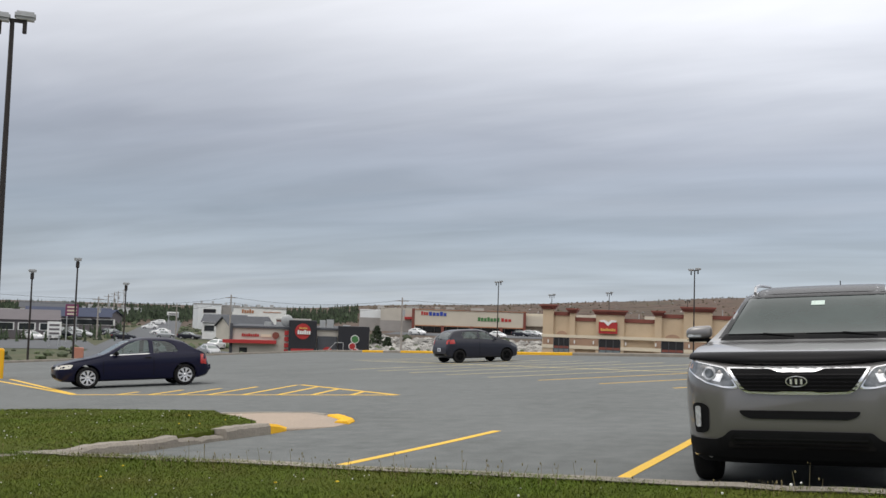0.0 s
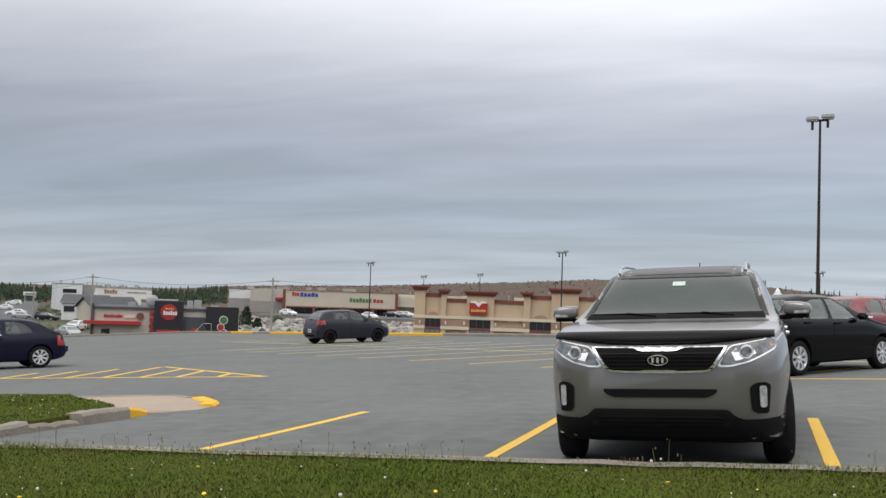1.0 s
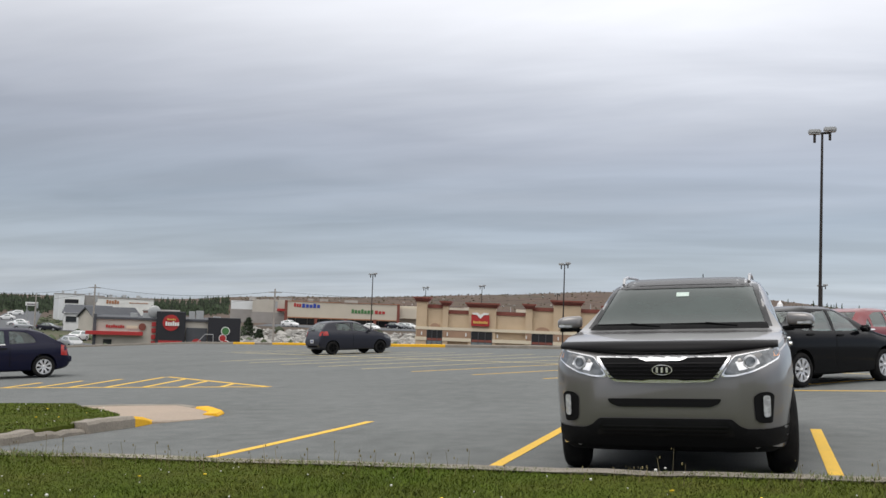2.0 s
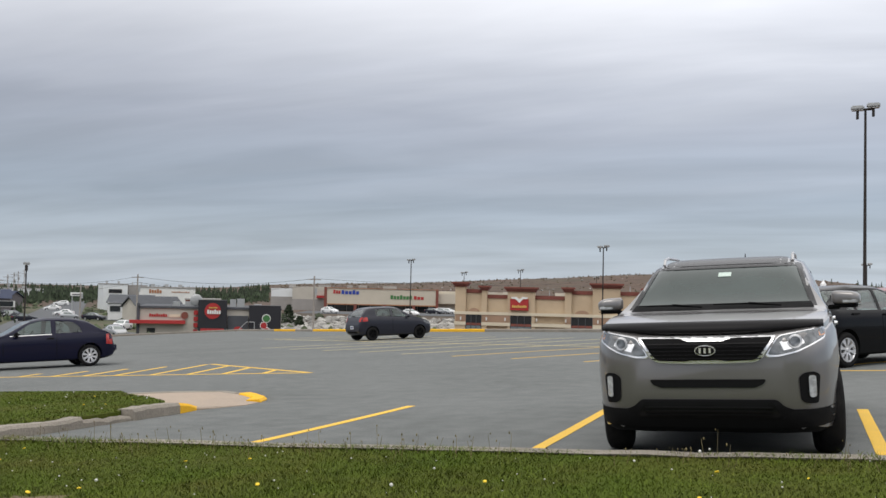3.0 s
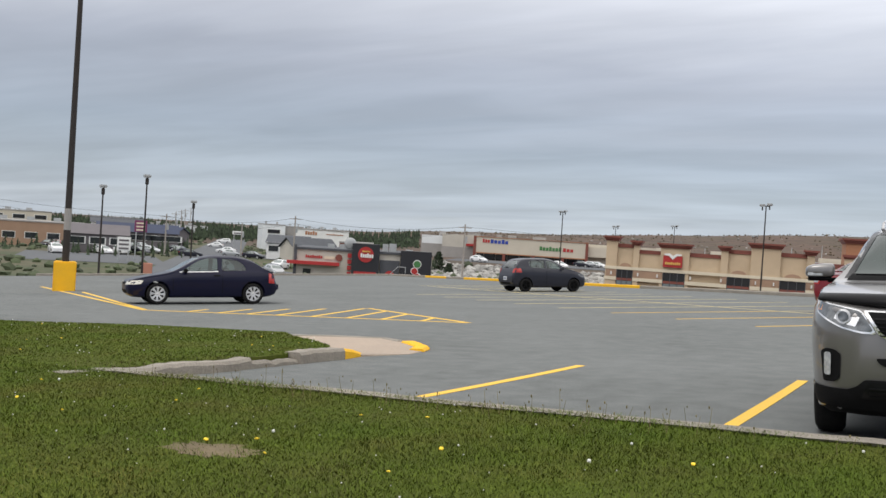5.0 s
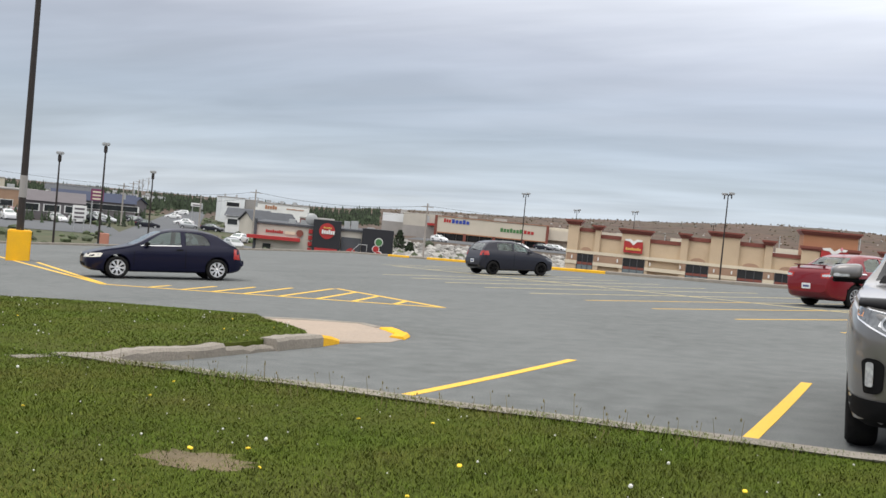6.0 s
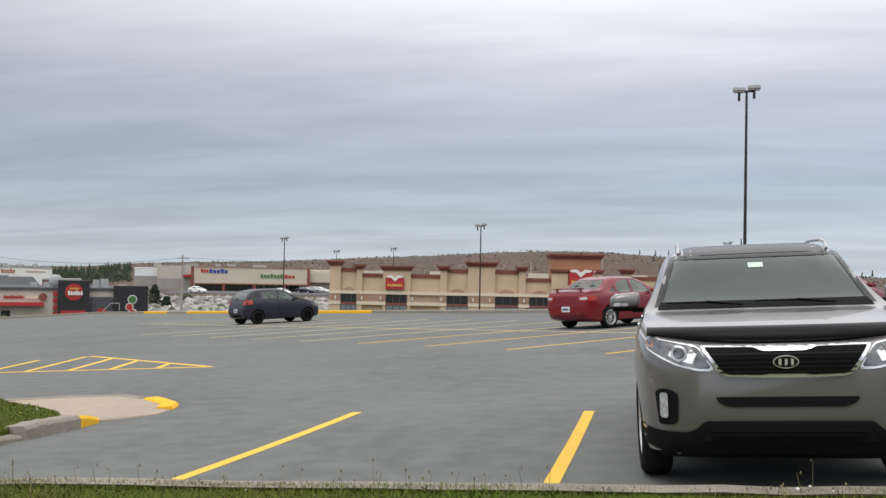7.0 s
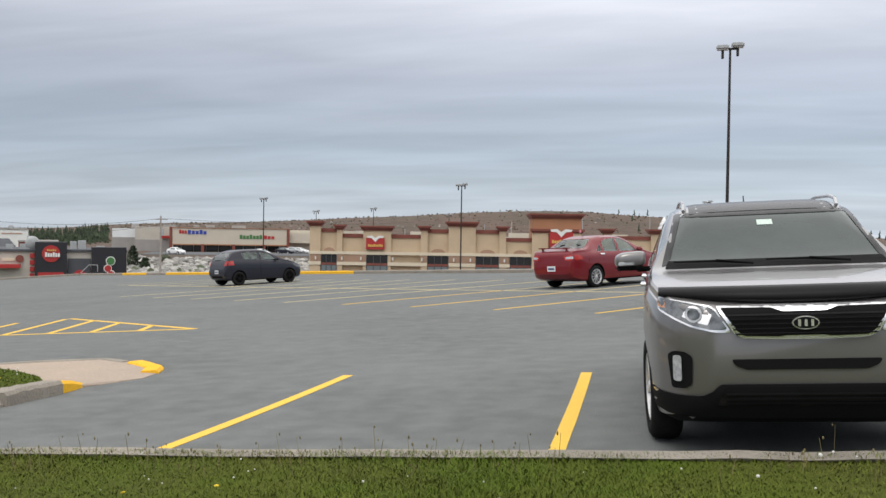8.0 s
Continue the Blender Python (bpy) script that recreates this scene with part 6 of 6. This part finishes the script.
# far edge of the upper lot, with its yellow stretches
E0, E1 = Vector((-47.5, 67.2)), Vector((-6.0, 36.1))
edge = lambda x: tuple(E0.lerp(E1, (x + 47.5) / 41.5))
for a, b, mt, lab in ((-47.5, -40.6, "concrete", "grey concrete kerb along the car park's edge"), (-40.6, -37.2, "yellow", "yellow painted kerb"), (-37.2, -34.6, "concrete", "grey concrete kerb along the car park's edge"),
                      (-34.6, -16.5, "yellow", "yellow painted kerb"), (-16.5, -6.0, "concrete", "grey concrete kerb along the car park's edge")):
    kerb([edge(a), edge(b)], w=0.3, top=0.16, material=mt, label=lab)
kerb([(-55.0, 36), (-50.3, 59), (-47.5, 67.2)], w=0.3, top=0.16, label="grey concrete kerb along the car park's edge")


# ---- plants, stones and small growth ----
def mesh_of(name, verts, faces, material, smooth=False):
    me = bpy.data.meshes.new(name)
    me.from_pydata(verts, [], faces)
    me.materials.append(M[material])
    ob = new(name, me)
    return ob


M.update({
    "dirt": mat("bare_dirt", (0.20, 0.150, 0.085), 0.95, var=0.7, var2=0.6, scale=4, scale2=50, bump=0.8, tint=(0.10, 0.08, 0.04)),
    "petal": mat("yellow_petals", (0.80, 0.56, 0.03), 0.7),
    "seed": mat("white_seed_heads", (0.62, 0.62, 0.58), 0.9),
    "stalk": mat("dry_stalks", (0.16, 0.13, 0.06), 0.8, island=0.4),
    "bark": mat("bark", (0.09, 0.07, 0.055), 0.95, var=0.5, scale=4),
})
rng = np.random.default_rng(7)


def inside(poly, x, y):
    c = np.zeros(len(x), bool)
    n = len(poly)
    for i in range(n):
        (x0, y0), (x1, y1) = poly[i], poly[(i + 1) % n]
        cond = ((y0 > y) != (y1 > y)) & (x < (x1 - x0) * (y - y0) / (y1 - y0 + 1e-12) + x0)
        c ^= cond
    return c


PATCH = (-3.80, -2.75, 0.30, 0.17)


def tuft_field(x, y):
    """Slow swings of the turf's height and thickness."""
    return 0.5 + 0.25 * np.sin(x * 1.7 + 1.3 * np.sin(y * 1.1)) + 0.25 * np.sin(y * 2.3 + 1.7 * np.sin(x * 0.9))


def grass(name, count, x0, x1, y0, y1, lo, hi, label, width=0.006, edge=False):
    x, y = rng.uniform(x0, x1, count), rng.uniform(y0, y1, count)
    ok = inside(VERGE, x, y)
    px, py, rx, ry = PATCH
    ok &= ((x - px) / rx) ** 2 + ((y - py) / ry) ** 2 > rng.uniform(0.0, 1.7, count) ** 1.3
    ok &= rng.uniform(0, 1, count) < 0.8 + 0.4 * tuft_field(x * 1.3, y * 1.3)
    x, y = x[ok], y[ok]
    n = len(x)
    h = rng.uniform(lo, hi, n) * (0.7 + 0.55 * tuft_field(x, y))
    a, lean = rng.uniform(0, 2 * np.pi, n), rng.uniform(0.2, 1.7, n) * h
    b = a + rng.uniform(-0.8, 0.8, n)
    w = width * rng.uniform(0.6, 1.4, n)
    z0 = KERB_TOP - 0.025
    base = np.stack([x, y, np.full(n, z0)], 1)
    side = np.stack([np.cos(a), np.sin(a), 0 * a], 1) * w[:, None]
    bend = np.stack([-np.sin(b), np.cos(b), 0 * b], 1)
    mid = base + bend * (lean * 0.35)[:, None] + np.array([0, 0, 1]) * (h * 0.6)[:, None]
    tip = base + bend * lean[:, None] + np.array([0, 0, 1]) * h[:, None]
    v = np.stack([base - side, base + side, mid + side * 0.7, mid - side * 0.7, tip], 1).reshape(-1, 3)
    k = np.arange(n)[:, None] * 5
    quads, tris = (k + [0, 1, 2, 3]).tolist(), (k + [3, 2, 4]).tolist()
    ob = mesh_of(name, v.tolist(), quads + tris, "blade")
    # blades shade as one soft turf: normals lean up
    up = rng.normal(0, 0.40, (n, 3)) + np.array([0, 0, 1])
    up /= np.linalg.norm(up, axis=1)[:, None]
    ob.data.polygons.foreach_set("use_smooth", np.ones(2 * n, bool))
    ob.data.normals_split_custom_set_from_vertices(np.repeat(up, 5, axis=0).tolist())
    ob.matrix_world = LOT
    tagged(ob, label, "grass", kind="stuff")


grass("grass", 420000, -8.5, 4.6, -4.3, -0.28, 0.010, 0.033, "short mown green grass of the verge", 0.0024)
grass("grass", 130000, -17.0, -6.6, -0.6, 5.0, 0.010, 0.030, "green grass on the kerbed island", 0.0042)
grass("grass", 30000, -16.0, -8.0, -5.0, -0.4, 0.018, 0.045, "green grass beside the island", 0.006)
grass("grass", 7000, -9.0, 5.0, -0.42, -0.24, 0.02, 0.06, "longer grass hanging over the kerb", 0.003)

grass("grass", 4000, -8.5, -1.0, -0.45, -0.24, 0.02, 0.055, "ragged longer grass at the kerb", 0.003)

grass("grass", 40000, -7.0, 7.0, -9.5, -4.3, 0.02, 0.055, "short mown grass behind the kerb", 0.006)

# bare patch in the verge
bm = bmesh.new()
ring = []
for i in range(28):
    a = 2 * math.pi * i / 28
    k = 1 + 0.5 * noise.noise((3 * math.cos(a), 3 * math.sin(a), 5))
    ring.append(bm.verts.new((PATCH[0] + PATCH[2] * 1.05 * k * math.cos(a), PATCH[1] + PATCH[3] * 1.1 * k * math.sin(a), KERB_TOP - 0.0185)))
c = bm.verts.new((PATCH[0], PATCH[1], KERB_TOP - 0.012))
for i in range(28):
    bm.faces.new((ring[i], ring[(i + 1) % 28], c))
ob = part("bare_patch", bm, "dirt")
ob.matrix_world = LOT
tagged(ob, "bare brown dirt patch worn into the grass", "ground", kind="structure")


def sprinkle(name, material, count, box4, zlo, zhi, size, label, stem=True, flat=False):
    """Small flower or seed heads on thin stems over the turf."""
    x, y = rng.uniform(box4[0], box4[1], count), rng.uniform(box4[2], box4[3], count)
    ok = inside(VERGE, x, y)
    bm = bmesh.new()
    for px, py in zip(x[ok], y[ok]):
        h = rng.uniform(zlo, zhi)
        s = size * rng.uniform(0.6, 1.3)
        top = Vector((px + rng.uniform(-0.02, 0.02), py + rng.uniform(-0.02, 0.02), KERB_TOP - 0.03 + h))
        m = Matrix.Translation(top) @ pose(0, 0, 0, rng.uniform(-30, 30), rng.uniform(-30, 30), 0) @ Matrix.Diagonal((1, 1, 0.45 if flat else 1, 1))
        bmesh.ops.create_icosphere(bm, subdivisions=1, radius=s, matrix=m)
    ob = part(name, bm, material)
    ob.matrix_world = LOT
    tagged(ob, label, "flowers", kind="stuff")
    return list(zip(x[ok], y[ok]))


sprinkle("dandelions", "petal", 26, (-9, 4.5, -3.4, -0.36), 0.05, 0.08, 0.014, "yellow dandelion heads in the grass", flat=True)
sprinkle("dandelions", "petal", 12, (-15, -6.8, -0.4, 4.5), 0.05, 0.08, 0.014, "yellow dandelion heads on the island", flat=True)
sprinkle("clover", "seed", 190, (-8.5, 4.5, -3.8, -0.36), 0.04, 0.065, 0.0048, "small white clover heads in the grass")
sprinkle("seed_heads", "seed", 22, (-8.5, 4.5, -3.2, -0.40), 0.07, 0.10, 0.011, "white dandelion seed heads in the grass")
sprinkle("clover", "seed", 70, (-15, -6.8, -0.4, 4.5), 0.05, 0.07, 0.008, "small white clover heads on the island")

# thin weed stalks along the kerb
bm = bmesh.new()
for _ in range(150):
    x, y = rng.uniform(-7.5, 4.4), rng.uniform(-0.85, -0.30)
    h = rng.uniform(0.04, 0.15) * (1.3 if rng.uniform() < 0.12 else 1.0)
    tube(bm, (x, y, KERB_TOP - 0.03), (x + rng.uniform(-0.04, 0.04), y + rng.uniform(-0.03, 0.03), KERB_TOP + h), 0.0022, 0.0014, 4)
    bmesh.ops.create_icosphere(bm, subdivisions=1, radius=rng.uniform(0.004, 0.009), matrix=pose(x, y, KERB_TOP + h) @ Matrix.Diagonal((0.7, 0.7, 1.6, 1)))
ob = part("weed_stalks", bm, "stalk")
ob.matrix_world = LOT
tagged(ob, "dry weed stalks standing along the kerb", "weeds", kind="stuff")


def on_paving(p):
    """Whether a place lies on one of the far roads or car parks."""
    for a, b, w in PAVED:
        a, b = Vector(a), Vector(b)
        f = max(0.0, min(1.0, (p.xy - a).dot(b - a) / (b - a).length_squared))
        if (p.xy - a.lerp(b, f)).length < w / 2 + 0.6:
            return True
    return False


def stones(name, count, az0, az1, d0, d1, s0, s1, label, material="rock"):
    bm = bmesh.new()
    bmesh.ops.create_icosphere(bm, subdivisions=1, radius=1)
    v0 = np.array([v.co[:] for v in bm.verts])
    f0 = np.array([[v.index for v in f.verts] for f in bm.faces])
    bm.free()
    vs, fs = [], []
    for i in range(count):
        p = polar(rng.uniform(az0, az1), rng.uniform(d0, d1))
        while material == "leaf" and on_paving(p):
            p = polar(rng.uniform(az0, az1), rng.uniform(d0, d1))
        s = rng.uniform(s0, s1)
        q = v0 * rng.uniform(0.6, 1.25, (len(v0), 1)) * np.array([1, rng.uniform(0.7, 1.1), rng.uniform(0.5, 0.85)]) * s
        a = rng.uniform(0, 6.28)
        q = q @ np.array([[math.cos(a), math.sin(a), 0], [-math.sin(a), math.cos(a), 0], [0, 0, 1]])
        vs.append(q + np.array([p.x, p.y, p.z + s * 0.2]))
        fs.append(f0 + i * len(v0))
    ob = mesh_of(name, np.concatenate(vs).tolist(), np.concatenate(fs).tolist(), material)
    tagged(ob, label, "stones" if material == "rock" else "scrub", kind="stuff")


stones("stone_bank", 1500, -31.5, -20.0, 146, 186, 0.30, 0.95, "heaped broken grey stones on a bank")
stones("hill_boulders", 220, -30, 8, 430, 760, 0.3, 1.1, "pale boulders scattered over a brown hill")
stones("hill_scrub", 2400, -38, 12, 400, 780, 0.25, 0.9, "low scrub patches over a brown hill", "scrub")
stones("roadside_scrub", 420, -54, -37, 100, 340, 0.3, 1.0, "low green shrubs along the road", "leaf")
stones("bank_scrub", 60, -31, -21, 150, 190, 0.5, 1.2, "green shrubs among the stones", "leaf")


def firs(name, count, az0, az1, d0, d1, h0, h1, label):
    vs, fs = [], []
    n = 0
    for _ in range(count):
        p = polar(rng.uniform(az0, az1), rng.uniform(d0, d1))
        h = rng.uniform(h0, h1)
        for k in range(5):
            zb, zt = h * (0.10 + 0.17 * k), h * (0.42 + 0.15 * k)
            r = h * 0.20 * (1 - 0.17 * k) * rng.uniform(0.7, 1.2)
            m = 7
            ang = np.linspace(0, 2 * np.pi, m, endpoint=False) + rng.uniform(0, 1)
            rr = r * rng.uniform(0.55, 1.3, m)
            off = rng.uniform(-0.05, 0.05, 2) * h
            vs += [(p.x + rr[i] * math.cos(ang[i]) + off[0], p.y + rr[i] * math.sin(ang[i]) + off[1], p.z + zb + rng.uniform(-0.04, 0.04) * h) for i in range(m)]
            vs.append((p.x + off[0] * 0.5, p.y + off[1] * 0.5, p.z + zt))
            fs += [(n + i, n + (i + 1) % m, n + m) for i in range(m)]
            n += m + 1
    ob = mesh_of(name, vs, fs, "fir")
    tagged(ob, label, "woods", kind="stuff")


firs("far_woods", 1700, -56, -31, 400, 560, 3.5, 6.5, "dark spruce woods far off on the skyline")
firs("far_woods", 120, -43.5, -31, 360, 430, 2.0, 3.6, "dark spruce woods behind the shops")
firs("far_woods", 50, -2, 14, 560, 760, 2.5, 6.0, "sparse spruces on the hill's skyline")
firs("far_woods", 700, -54, -43.2, 335, 400, 2.8, 5.0, "dark spruce woods beyond the shops")
firs("roadside_trees", 260, -54, -44.2, 165, 330, 1.2, 3.0, "dark evergreen shrubs between far houses")


def spruce(az, d, h, label):
    """One spruce: a tapered trunk, limbs and a ragged crown of small sprays."""
    t = new("spruce")
    p = polar(az, d)
    bm = bmesh.new()
    tube(bm, (0, 0, -0.2), (0, 0, h * 0.95), 0.10, 0.02, 7)
    for k in range(26):
        z = h * (0.15 + 0.78 * k / 26)
        a = k * 2.4
        r = h * 0.28 * (1 - z / h) + 0.1
        tube(bm, (0, 0, z), (r * math.cos(a), r * math.sin(a), z - 0.12 * r), 0.025, 0.008, 4)
    part("trunk", bm, "bark", t)
    vs, fs = [], []
    for i in range(900):
        z = h * rng.uniform(0.08, 1.0) ** 1.1
        r = (h * 0.36 * (1 - (z / h) ** 1.8) + 0.06) * rng.uniform(0.3, 1.1)
        a = rng.uniform(0, 6.28)
        c = np.array([r * math.cos(a), r * math.sin(a), z])
        e = rng.normal(0, 0.16, (3, 3))
        n = len(vs)
        vs += (c + e).clip(-9, h).tolist()
        fs.append((n, n + 1, n + 2))
    cr = mesh_of("crown", vs, fs, "fir")
    cr.parent = t
    t.matrix_world = pose(*p)
    tagged(t, label, "tree")


spruce(-29.75, 172, 3.7, "dark young spruce beside the pale store")
spruce(-29.1, 166, 2.2, "small dark spruce above the stone bank")
spruce(-48.2, 215, 4.5, "dark spruce among far shops")


def swirl_sculpture():
    """A white soft-ice swirl on a tapered cup."""
    t = new("swirl_sculpture")
    g = land_height(1.9, 239)
    turn = lathe([(2.55 - g, 1.25), (2.8 - g, 1.42), (3.3 - g, 1.38), (3.55 - g, 1.0), (3.75 - g, 1.08), (4.3 - g, 1.02), (4.55 - g, 0.66), (4.75 - g, 0.70), (5.1 - g, 0.55), (5.6 - g, 0.22), (5.9 - g, 0.001)], 24)
    part("swirl", turn, "paint_white", t, smooth=True).matrix_basis = pose(0, 0, 0, 0, -90, 0)
    part("cup", lathe([(-0.3, 0.001), (-0.3, 0.8), (2.6 - g, 1.2), (2.6 - g, 0.001)], 20), "offwhite", t).matrix_basis = pose(0, 0, 0, 0, -90, 0)
    t.matrix_world = pose(1.9, 239, g)
    tagged(t, "large white swirl of soft ice on a cup far off", "sculpture")


swirl_sculpture()
